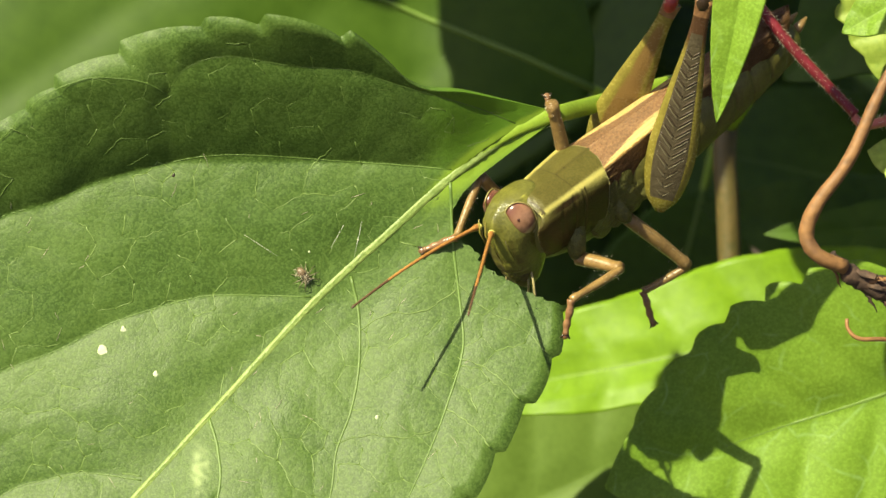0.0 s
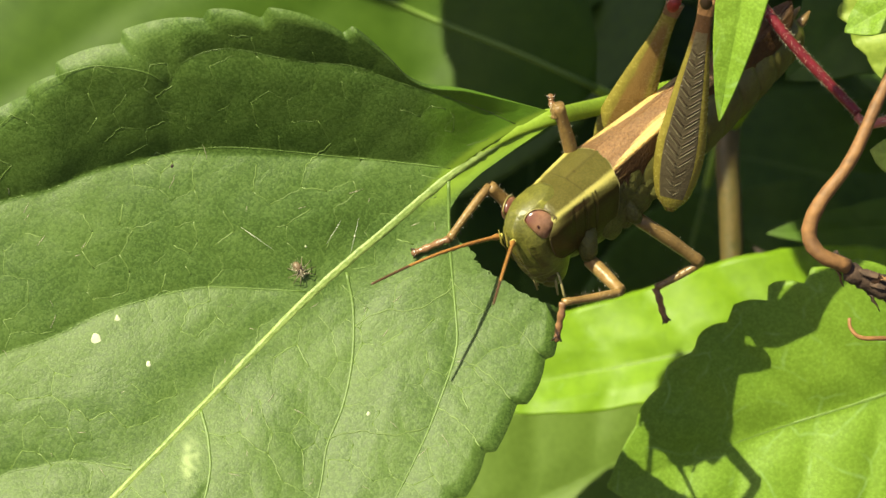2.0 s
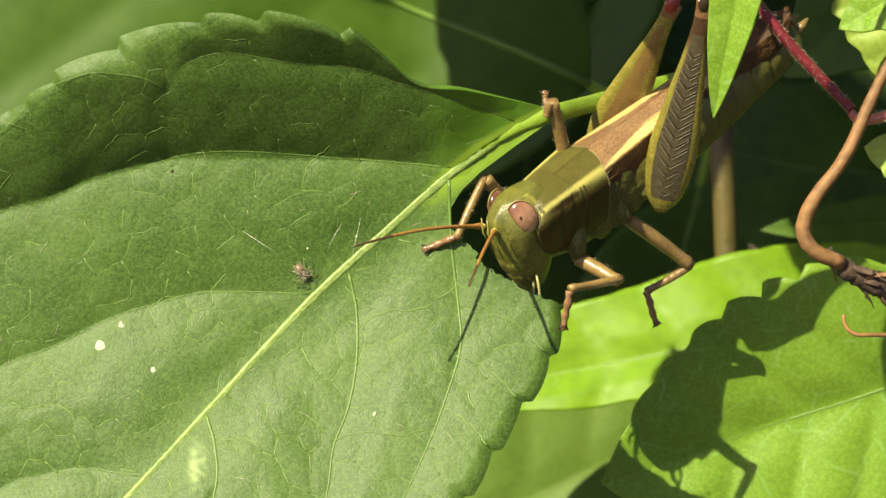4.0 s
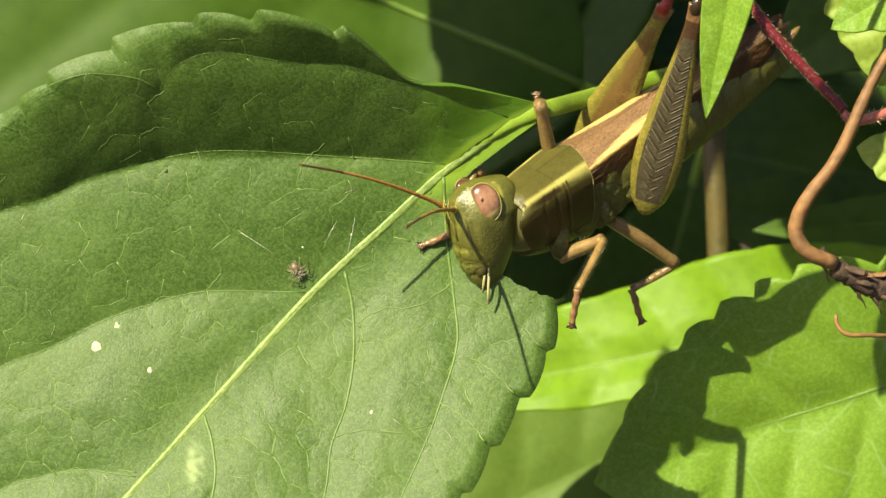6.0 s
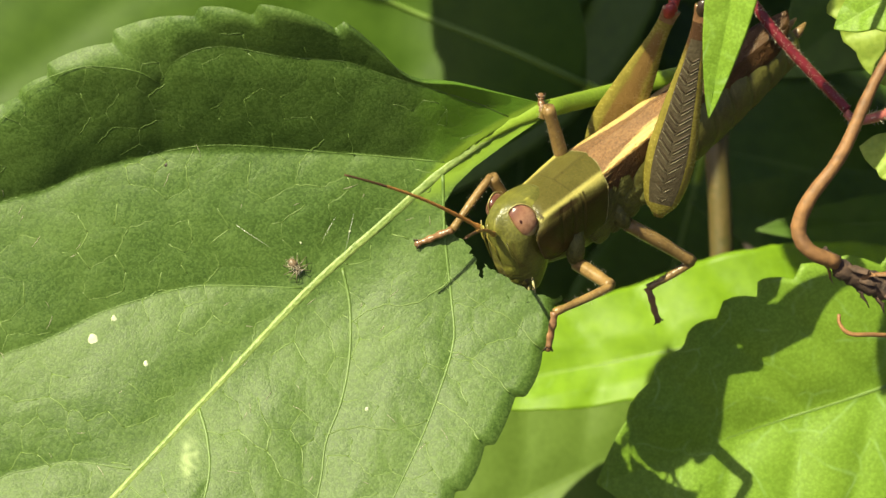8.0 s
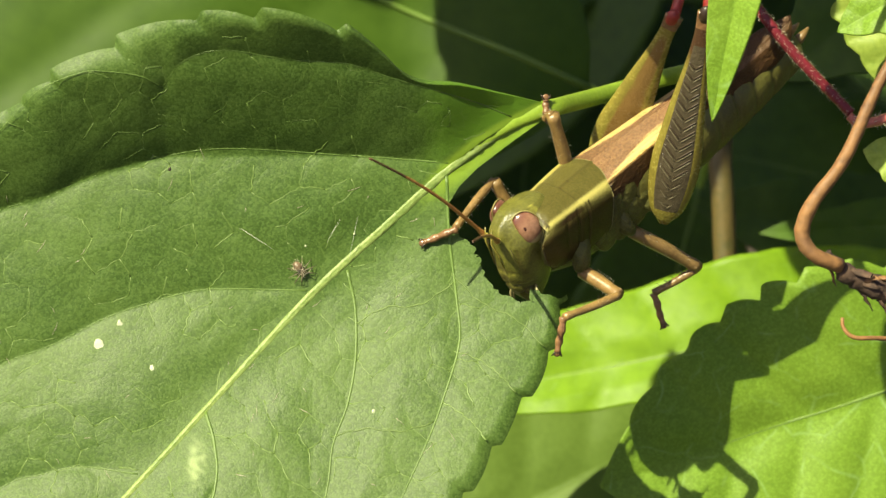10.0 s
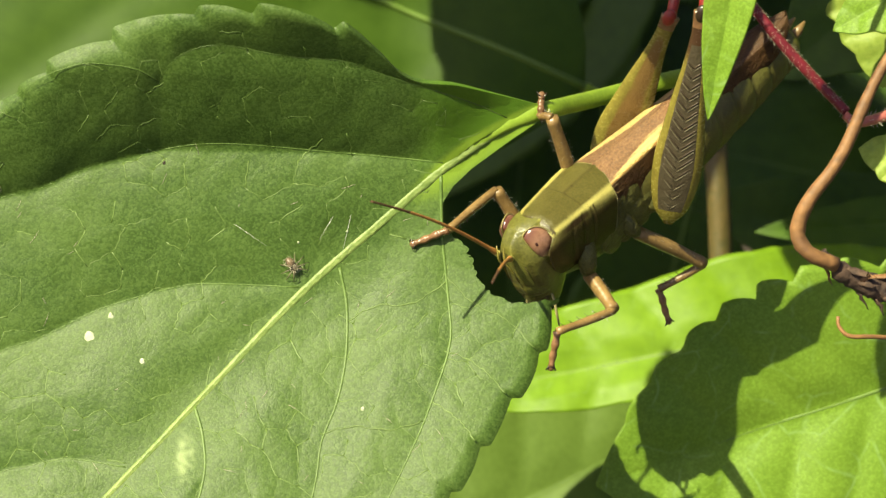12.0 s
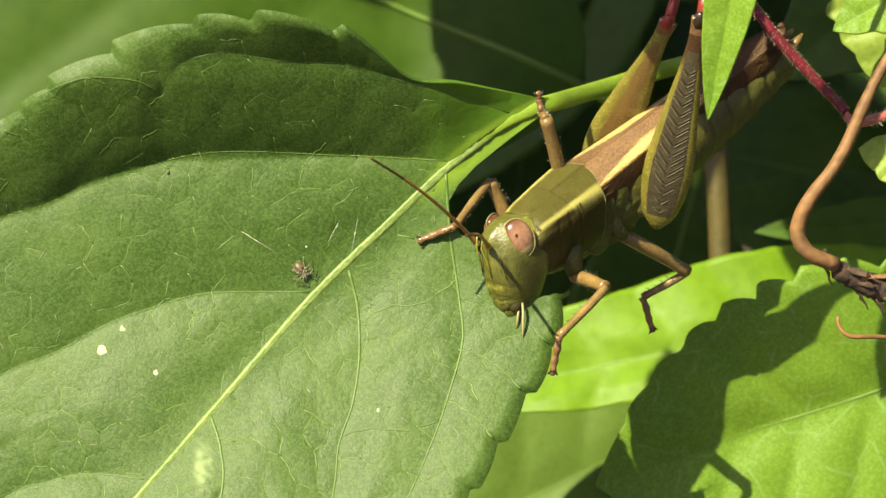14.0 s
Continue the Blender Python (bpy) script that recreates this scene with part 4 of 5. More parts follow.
def wings():
    for side in (1, -1):
        bm = bmesh.new()
        rings, n, across = [], 40, {}
        for i in range(61):
            s = i / 60
            x = 0.2 - 40 * s
            top, drop = 2.75 - 1.5 * s ** 0.8, 4.6 * (1 - 0.55 * s ** 2) * min(1, 0.75 + 2 * s)
            end = math.sqrt(max(0.02, 1 - max(0, (s - 0.86) / 0.14) ** 2))
            ring = []
            for k in range(n + 1):
                f = k / n
                if f < 0.5:
                    y, z = top * f / 0.5 - (0.7 if side > 0 else 0) * (1 - f / 0.5), -0.25 - 0.35 * (f / 0.5) ** 2
                else:
                    g = (f - 0.5) / 0.5
                    y, z = top + 0.75 * math.sin(g * 1.4), -0.6 - drop * g * end
                z += 0.07 * math.sin(k * 2.2) * (0.4 + 0.6 * math.sin(x * 2 + k)) - 1.6 * s
                ring.append(bm.verts.new((x, side * (y * end + 0.03 + (0.06 if side > 0 else 0)), z + (0.12 if side > 0 and f < 0.35 else 0))))
            rings.append(ring)

        def pick(i, k):
            f = (k + 0.5) / n
            return 1 if f >= 0.54 else 0
        for i, ring in enumerate(rings):
            for k, v in enumerate(ring):
                across[v.co.to_tuple(3)] = (i / 60, k / n)
        skin(bm, rings, False, pick=pick)
        bmesh.ops.solidify(bm, geom=bm.faces[:], thickness=0.12)
        w = part("wing", bm, (WING, WING_DARK), hopper, "folded brown wing with a golden tan stripe")

        def pattern(p):
            s, f = across.get(p.to_tuple(3), (0.5, 0))
            low = 0.46 - 0.2 * min(1, s / 0.25) + 0.05 * s
            band = max(0, min(1, (f - low) / 0.05)) * max(0, min(1, (0.56 - f) / 0.03))
            # Shade over the rear half is coloured in: stripe dimmed, skin darkened.
            tip_shade = max(0, min(1, (s - 0.42) / 0.25))
            return band * (0.62 + 0.18 * math.sin(f * 90)) * (1 - 0.9 * tip_shade), max(0.25 * math.exp(-((f - low + 0.03) / 0.02) ** 2), 0.55 * tip_shade), 0
        lay_coat(w, pattern)
        for g, a in ((0.2, 0.0), (0.45, 0.12), (0.68, 0.22)):
            bm = bmesh.new()
            tube(bm, [(0.0 - 28 * s, side * (2.75 - 1.5 * s ** 0.8 + 0.75 * math.sin((g + a * s) * 1.4) + 0.08), -0.6 - 4.4 * (g + a * s * 0.5) * min(1, 0.75 + 2 * s) - 0.6 * s) for s in np.linspace(0, 1, 20)], 0.05, 5)
            part("wing_vein", bm, LEG, w)
        recline(w)


THIGH = curve_through([(0, 0.9), (0.07, 1.9), (0.18, 2.6), (0.31, 2.8), (0.46, 2.35), (0.62, 1.8), (0.76, 1.25), (0.9, 0.9), (1.0, 1.05)], 60)


def femur(base, knee, up, name_label, out):
    """A hind thigh from base to knee: a club with yellow-green rims and a herringbone of ridges on its outer face."""
    base, knee = Vector(base), Vector(knee)
    size = (knee - base).length
    bm = bmesh.new()
    rings, n = [], 24

    def girth(s):
        return 0.94 * float(np.interp(s, THIGH[:, 0], THIGH[:, 1]))
    for i in range(41):
        s = i / 40
        h = girth(s)
        h = h * min(1, 0.6 + 7 * s)
        ring = []
        for k in range(n):
            a = 2 * math.pi * k / n
            y = 0.46 * h * math.sin(a) * (0.86 if abs(math.sin(a)) > 0.8 else 1)
            z = h * math.cos(a)
            if abs(math.cos(a)) > 0.93:
                z *= 1.06
            ring.append(bm.verts.new((size * s, y, z)))
        rings.append(ring)

    def pick(i, k):
        a = 2 * math.pi * (k + 0.5) / n
        if i > 36:
            return 2
        if math.sin(a) * out > 0.74 and 2 < i < 34:
            return 1
        return 0
    skin(bm, rings, pick=pick)
    m = metres(aim(base, knee - base, up))
    ob = part("hind_femur", bm, (FEMUR, FEMUR_FIELD, FOOT, STREAK), hopper, name_label)
    ob.matrix_basis = m

    def pattern(p):
        s, a = p.x / size, p.z / max(0.3, girth(p.x / size))
        inner = 1.0 if p.y * out < 0 else 0.0
        patch = max(math.exp(-((s - c) / w) ** 4) for c, w in ((0.36, 0.26), (0.72, 0.16))) * max(0, min(1, (0.62 - a) / 0.2)) * max(0, min(1, (a + 0.62) / 0.25))
        return inner * 0.95 * patch, inner * 0.3 * math.exp(-((a - 0.6) / 0.08) ** 2), max(0, min(0.75, (s - 0.7) / 0.2)) * (0.0 if inner else 1.0)
    lay_coat(ob, pattern)
    for i in range(15):
        s = 0.1 + 0.046 * i
        h = girth(s)
        for half in (1, -1):
            bm = bmesh.new()
            pts = []
            for f in np.linspace(0.03, 0.62, 6):
                z = half * f * h
                y = out * (0.46 * h * math.sqrt(max(0, 1 - f * f)) * (0.855 if f < 0.6 else 0.94)) - out * 0.015
                pts.append((size * s + 1.0 * f * h - 0.3, y, z))
            tube(bm, pts, [0.05, 0.07, 0.075, 0.07, 0.055, 0.025], 5)
            part("chevron_ridge", bm, CHEVRON, ob)
            bm = bmesh.new()
            tube(bm, [(x + 0.36, y, z) for x, y, z in pts], [0.07, 0.12, 0.14, 0.13, 0.1, 0.05], 5, flat=0.5, hint=(0, 1, 0))
            part("chevron_groove", bm, STREAK, ob)
    bm = bmesh.new()
    ball(bm, (size * 0.985, 0, 0.1), (1.15, 0.56, 0.8), None, 14, 10)
    part("knee_lobe", bm, CLAW if out < 0 else SHIN_RED, ob)
    return ob


def shin(base, foot, mats, name="hind_tibia"):
    base, foot = Vector(base), Vector(foot)
    bm = bmesh.new()
    tube(bm, [base.lerp(foot, s) + Vector((0, 0, 0.6 * math.sin(s * 3))) for s in np.linspace(0, 1, 12)], [0.6, 0.62, 0.55] + [0.5] * 7 + [0.55, 0.5], 9)
    ob = part(name, bm, mats, hopper, "red spiny shin")
    for s in np.linspace(0.2, 0.95, 9):
        for side in (0.4, -0.4):
            bm = bmesh.new()
            p = base.lerp(foot, s) + Vector((0, side, 0.6 * math.sin(s * 3) + 0.3))
            tube(bm, [p, p + Vector((-0.5, side * 1.2, 0.9))], [0.13, 0.02], 5)
            part("spine", bm, CLAW, ob)


def head():
    ob_bm = bmesh.new()
    rings = []
    rows, cols = 64, 48
    for i in range(rows + 1):
        t = i / rows
        z = 2.95 - 9.85 * t
        prof = math.sin(math.pi * (0.06 + 0.9 * t)) ** 0.45
        wide = 3.25 * prof * (1 - 0.42 * max(0, t - 0.35) / 0.65)
        deep = 3.55 * prof * (1 - 0.18 * t)
        rear = deep * (1.65 - 0.6 * t)
        lean = 0.9 * t - 0.9 * (1 - t) ** 2
        ring = []
        for k in range(cols):
            a = 2 * math.pi * k / cols
            c, s = math.cos(a), math.sin(a)
            x = (deep if c > 0 else rear) * math.copysign(abs(c) ** 0.85, c)
            y = wide * math.copysign(abs(s) ** 0.85, s)
            if c > 0:
                x += 0.28 * math.exp(-((y - 0.75) / 0.3) ** 2) + 0.28 * math.exp(-((y + 0.75) / 0.3) ** 2)
                x += 0.85 * math.exp(-((t - 0.12) / 0.15) ** 2 - (y / 1.5) ** 2)
            if 0.36 < t < 0.95 and c > 0:
                x -= 0.16 * math.exp(-((abs(y) - 2.1 - 0.3 * t) / 0.16) ** 2)
            if c > 0:
                x -= 0.2 * math.exp(-((t - 0.763) / 0.013) ** 2) + 0.2 * math.exp(-((t - 0.864) / 0.013) ** 2)
            ring.append(ob_bm.verts.new((x + lean, y, z)))
        rings.append(ring)
    skin(ob_bm, rings)
    ob = part("head", ob_bm, FACE, hopper, "glossy olive green head")

    def pattern(p):
        gap = math.hypot(p.x - 0.35, (p.z - 1.15) * 0.85)
        band = math.exp(-((gap - 2.3) / 0.4) ** 2) * (abs(p.y) > 0.9) * (0.4 if p.x < 0.8 and p.z > 1.2 else 0.05)
        ridge = 0.22 * math.exp(-((abs(p.y) - 0.75) / 0.22) ** 2) * (p.x > 2.6) * (p.z > -2.5)
        dusk = 0.35 * math.exp(-((p.x - 1.0 - 0.25 * p.z) / 0.3) ** 2) * (p.z < -1.2) * (abs(p.y) > 1.4) + 0.6 * math.exp(-((abs(p.y) - 2.35 - 0.05 * p.z) / 0.22) ** 2) * (p.x > 1.2) * (-3.4 < p.z < -0.6)
        seams = 0.8 * max(math.exp(-((p.z - c + 0.12 * p.y * p.y) / 0.11) ** 2) for c in (-2.7, -3.9, -4.8)) * (p.x > 1.2) * (abs(p.y) < 1.9)
        groove = 0.5 * math.exp(-((abs(p.y) - 0.3) / 0.14) ** 2) * (p.x > 2.2) * (-2.6 < p.z < 0.2)
        pale = 0.4 * math.exp(-((p.z + 3.3) / 0.35) ** 2) * (p.x > 1.2) * (abs(p.y) < 1.6) + 0.3 * math.exp(-((p.z + 4.35) / 0.25) ** 2) * (p.x > 1.2)
        crown = 0.5 * math.exp(-(p.y / 0.5) ** 2) * (p.x < 0.2) * (p.z > 1.4)
        return max(band, ridge, pale), max(dusk, seams, groove, crown), 0.12 * (p.x < -2.6) * (p.z < 1)
    lay_coat(ob, pattern)
    for side in (1, -1):
        bm = bmesh.new()
        turn = Euler((radians(10 * side), radians(9), radians(-20 * side))).to_matrix()
        ball(bm, (0, 0, 0), (1.7, 0.92, 2.05), None, 28, 20)
        centre = Vector((0.3, side * 2.3, 1.1))

        def flat_front(p):
            edge = 0.8 + 0.1 * p.z
            return Vector((edge + (p.x - edge) * 0.18, p.y, p.z)) if p.x > edge else p
        shine = {}
        for v in bm.verts:
            v.co = flat_front(v.co)
            was = v.co.copy()
            v.co = centre + turn @ v.co
            shine[v.co.to_tuple(3)] = (0.7 * max(0, min(1, (was.z - 0.4 + 0.5 * was.x) / 2.0)), 0.8 * max(0, min(1, (-was.z - 1.05 - 0.3 * was.x) / 0.5)), 0)
        lay_coat(part("eye", bm, EYE_SKIN, ob, "glossy reddish tan compound eye"), lambda p: shine.get(p.to_tuple(3), (0, 0, 0)))
        bm = bmesh.new()
        ball(bm, centre + turn @ Vector((0.2, side * 0.9, 0.4)), (0.15, 0.06, 0.24), turn, 10, 6)
        part("eye_mark", bm, EYE_SPOT, ob)
        bm = bmesh.new()
        ring = [centre + turn @ flat_front(Vector((1.77 * math.cos(a), side * 0.18, 2.18 * math.sin(a)))) for a in np.linspace(0, 2 * math.pi, 33)]
        tube(bm, ring, 0.075, 6, hint=(0, 1, 0))
        part("eye_rim", bm, EYE_RIM, ob)
        bm = bmesh.new()
        tube(bm, [(3.55, side * 0.55, 2.2), (4.0, side * 0.5, 0.6), (3.8, side * 0.65, -1.2), (3.75, side * 0.85, -2.4)], [0.06, 0.13, 0.12, 0.06], 7)
        part("face_ridge", bm, FEMUR, ob)
        bm = bmesh.new()
        tube(bm, [(2.85, side * 2.05, -0.4), (2.95, side * 2.25, -1.3), (2.75, side * 2.2, -2.6)], [0.04, 0.06, 0.04], 6)
        part("cheek_groove", bm, JAW, ob)
        bm = bmesh.new()
        ball(bm, (1.7, side * 1.0, -5.2), (0.85, 0.8, 0.75), Euler((0, 0.3, 0)).to_matrix(), 14, 10)
        part("mandible", bm, JAW, ob, "dark jaw")
        for y, length, drop in ((1.8, 3.6, -0.7), (1.0, 2.4, -0.2)):
            bm = bmesh.new()
            tube(bm, [(1.2, side * y, -5.1), (1.7, side * (y + 0.5), -5.6 + drop * 0.4), (2.2, side * (y + 0.7), -6.2 + drop), (2.5, side * (y + 0.65), -5.3 - length * 0.75)],
                 [0.13, 0.15, 0.14, 0.11], 8)
            part("palp", bm, PALP, ob, "pale jointed mouth feeler")
        bm = bmesh.new()
        ball(bm, (3.5, side * 1.1, 0.9), (0.4, 0.38, 0.38), None, 12, 8)
        part("antenna_socket", bm, STRIPE, ob)
    bm = bmesh.new()
    ball(bm, (2.55, 0, -4.9), (0.75, 1.35, 0.95), Euler((0, 0.15, 0)).to_matrix(), 16, 10)
    part("upper_lip", bm, FACE, ob)
    # the face slants back towards the mouth
    for piece in [ob] + [c for c in bpy.data.objects if c.parent == ob]:
        for v in piece.data.vertices:
            v.co.x -= 0.1 * max(0.0, 0.001 - v.co.z)
            v.co.z -= 0.3 * max(0.0, -0.001 - v.co.z)
    return ob


ANTENNA = 20.0


def antenna(ob):
    bm = bmesh.new()
    n = 50
    pts = [(ANTENNA * i / n, 0, 0.9 * math.sin(math.pi * (i / n)) * 0.7) for i in range(n + 1)]
    rad = [(0.26 - 0.13 * i / n) * (1.0 if i % 2 else 0.86) * (1.5 if i < 3 else 1) for i in range(n + 1)]
    rings = tube(bm, pts, rad, 7)
    for f in bm.faces:
        if f.calc_center_median().x > ANTENNA * 0.72:
            f.material_index = 1
    return part("antenna", bm, (FEELER, FEELER_TIP), ob, "thin orange-brown antenna, darker to the tip")


def limb(name, size, r0, r1, mat, bow=0.0, spines=0, hairs=0, knob=0.0, seed=1):
    """A leg joint along x."""
    rnd = random.Random(seed)
    bm = bmesh.new()
    ss = np.linspace(0, 1, 14)
    tube(bm, [(size * s, 0, bow * math.sin(math.pi * s)) for s in ss], [(r0 + (r1 - r0) * s) * (1 + 0.12 * math.sin(math.pi * s)) + (knob * math.exp(-((s - 0.95) / 0.08) ** 2)) for s in ss], 10)
    ob = part(name, bm, mat, hopper)
    for i in range(spines):
        s = 0.3 + 0.65 * i / spines
        bm = bmesh.new()
        side = 1 if i % 2 else -1
        p = Vector((size * s, side * r1 * 0.7, -r1 * 0.6))
        tube(bm, [p, p + Vector((0.3, side * 0.22, -0.45))], [0.06, 0.012], 5)
        part("spine", bm, CLAW, ob)
    if hairs:
        bm = bmesh.new()
        for i in range(hairs):
            s, a = rnd.uniform(0.1, 0.98), rnd.uniform(0, 6.28)
            r = r0 + (r1 - r0) * s
            p = Vector((size * s, r * math.cos(a), r * math.sin(a) + bow * math.sin(math.pi * s)))
            tube(bm, [p, p + Vector((rnd.uniform(-0.05, 0.25), math.cos(a) * 0.5, math.sin(a) * 0.5)) * rnd.uniform(0.6, 1.1)], [0.015, 0.005], 3)
        part("hair", bm, HAIR, ob)
    return ob


def tarsus(size=4.0):
    bm = bmesh.new()
    pts = np.linspace(0, 1, 15)
    tube(bm, [(size * s, 0, 0.15 * math.sin(6 * s)) for s in pts], [0.43 + 0.065 * math.cos(s * 18) - 0.06 * s for s in pts], 9, flat=0.85)
    ob = part("tarsus", bm, FOOT, hopper)
    for side in (1, -1):
        bm = bmesh.new()
        tube(bm, [(size * 0.96, side * 0.15, 0), (size + 0.35, side * 0.5, 0.05), (size + 0.55, side * 0.55, -0.35)], [0.13, 0.1, 0.02], 6)
        part("claw", bm, CLAW, ob)
    bm = bmesh.new()
    ball(bm, (size + 0.15, 0, -0.1), (0.42, 0.4, 0.24), None, 12, 8)
    part("foot_pad", bm, FOOT, ob)
    return ob


thorax()
abdomen()
wings()
shield = pronotum()
hip_l = in_body(23.9, 4.2, -5.6)
knee_l = in_body(29.0, 27.6, 9.5)
femur(hip_l, knee_l, (BODY_INV.to_3x3() @ Vector((-1, 0.1, -0.22))), "yellow-green hind thigh with a grey herringbone field", -1)
shin(knee_l, in_body(33, 52, -3), SHIN_RED)
hip_r = Vector((-8, -4.2, -8.0))
knee_r = in_body(25.4, 27.2, 4)
femur(hip_r, knee_r, (BODY_INV.to_3x3() @ Vector((-0.88, 0.47, 0.1))), "yellow-green hind thigh", 1)
shin(knee_r, in_body(32, 50, -9), SHIN_RED)
head_part = head()
feelers = (antenna(head_part), antenna(head_part))
ROOTS = (Vector((3.5, -1.1, 0.95)), Vector((3.5, 1.1, 0.9)))
# each walking leg: hip in the body, thigh length, shin length, its three joints
LEGS = {}
for key, hip, thigh, calf in (("near_front", (5.6, 4.0, -9.2), 5.7, 8.05), ("far_front", (6.5, -3.9, -7.35), 7.1, 7.75),
                              ("near_middle", (-3.2, 4.3, -9.1), 10.05, 6.0), ("far_middle", (-2.0, -3.4, -7.0), 9.6, 1.6)):
    front = "front" in key
    LEGS[key] = (Vector(hip), thigh, calf, limb("front_femur" if front else "middle_femur", thigh, 0.8, 0.6, LEG, 0.1, 0, 46, 0.16, len(key)),
                 limb("front_tibia" if front else "middle_tibia", calf, 0.48, 0.36, LEG, 0.1, 9, 40, 0.12, len(key) + 3), tarsus(4.0 if key != "far_middle" else 2.2))

# ---- stems and twigs ----
def stem(name, points, radii, mat, label, category, sides=10, bumps=0.0, n=40):
    line = curve_through(points, n)
    first = Vector(line[0])
    ob = thing(name, PLACE @ metres(Matrix.Translation(first)), label, category)
    bm = bmesh.new()
    rr = np.interp(np.linspace(0, 1, n), np.linspace(0, 1, len(radii)), radii)
    rr = [r * (1 + bumps * noise.noise(Vector((i * 0.7, r, 3.1)))) for i, r in enumerate(rr)]
    tube(bm, [Vector(p) - first for p in line], rr, sides)
    if bumps:
        for v in bm.verts:
            v.co += Vector((1, 1, 1)) * bumps * 0.5 * noise.noise(v.co * 1.3)
    part("stem", bm, mat, ob)
    return ob, [Vector(p) - first for p in line], rr


def bristles(ob, pts, rr, count, size, mat, seed, thick=0.04):
    rnd = random.Random(seed)
    bm = bmesh.new()
    for _ in range(count):
        i = rnd.randrange(1, len(pts) - 1)
        p = pts[i].lerp(pts[i + 1], rnd.random())
        d = (pts[i + 1] - pts[i]).normalized()
        a = rnd.uniform(0, 6.28)
        u = d.orthogonal().normalized()
        out = u * math.cos(a) + d.cross(u) * math.sin(a)
        tube(bm, [p + out * rr[i] * 0.9, p + out * (rr[i] + size * rnd.uniform(0.5, 1.1)) + d * 0.2], [thick, thick * 0.2], 4)
    part("bristle", bm, mat, ob, "fine pale bristles")


ob, pts, rr = stem("red_stem", [spot(33.5, 29, -4), spot(38.5, 22.5, -4), spot(45.6, 14.9, -5)], (0.58, 0.62, 0.58), RED_STEM, "dark red bristly stem", "stem")
bristles(ob, pts, rr, 340, 0.36, HAIR, 3, 0.024)
ob, pts, rr = stem("pink_stem", [spot(45.4, 14.6, -4.5), spot(47.5, 13.8, -5), spot(56, 16.5, -8)], (0.5, 0.66, 0.6), PINK_STEM, "pale pink bristly stem joint", "stem")
bristles(ob, pts, rr, 120, 0.6, HAIR, 4)
stem("dry_tendril", [spot(56, 29, 16), spot(49.5, 19.6, 15), spot(45, 10, 14), spot(41.4, 5, 13), spot(40.2, 1.5, 12), spot(41.6, -0.8, 12), spot(44.5, -2.0, 11)],
     (0.42, 0.5, 0.58, 0.68, 0.72, 0.85, 0.8), TWIG, "curved tan dry tendril", "twig", bumps=0.12)
ob, pts, rr = stem("rotten_twig", [spot(42.8, -0.9, 11), spot(45.5, -3, 10), spot(49, -4.6, 9), spot(58, -7.5, 8)], (0.7, 1.3, 1.4, 1.7), TWIG_DARK, "dark rotten twig with peeling bark", "twig", bumps=0.4)
rnd = random.Random(12)
for k in range(16):
    i = 3 + 2 * k
    d = (pts[i + 1] - pts[i]).normalized()
    a = rnd.uniform(0, 6.28)
    u = d.orthogonal().normalized()
    out = u * math.cos(a) + d.cross(u) * math.sin(a)
    lie = [pts[i] + out * rr[i] * (0.95 + 0.35 * f * f) + d * rnd.uniform(0.8, 1.3) * f for f in np.linspace(0, rnd.uniform(1.2, 2.2), 6)]
    bm = bmesh.new()
    tube(bm, lie, [0.25, 0.45, 0.5, 0.42, 0.3, 0.1], 7, flat=0.3, hint=tuple(out))
    for v in bm.verts:
        v.co += Vector((1, 1, 1)) * 0.15 * noise.noise(v.co * 1.9)
    part("bark_flake", bm, TWIG_DARK if k % 3 else TWIG, ob)
stem("curled_tendril", [spot(44.7, -7.7, -4), spot(44.8, -8.8, -4), spot(46, -9.9, -4), spot(49, -10, -5), spot(56, -10.5, -8)], (0.2, 0.26, 0.26, 0.2, 0.16), TWIG,
     "thin curled dry tendril", "twig")
stem("plant_stem", [spot(33, 30, -60), spot(31.2, 12, -58), spot(31.6, 2, -58), spot(32, -30, -62), Vector((33, -72, -98)), Vector((38, -330, -312))], (1.6, 1.5, 1.6, 1.7, 1.9, 3.0), STEM_TAN, "upright tan and green plant stem", "stem", n=160)
stem("plant_stem", [spot(30, 19.5, -17.1), spot(34, 18.0, -36), spot(31.8, 14, -57)], (1.1, 1.1, 1.2), STALK, "pale green plant stem", "stem")

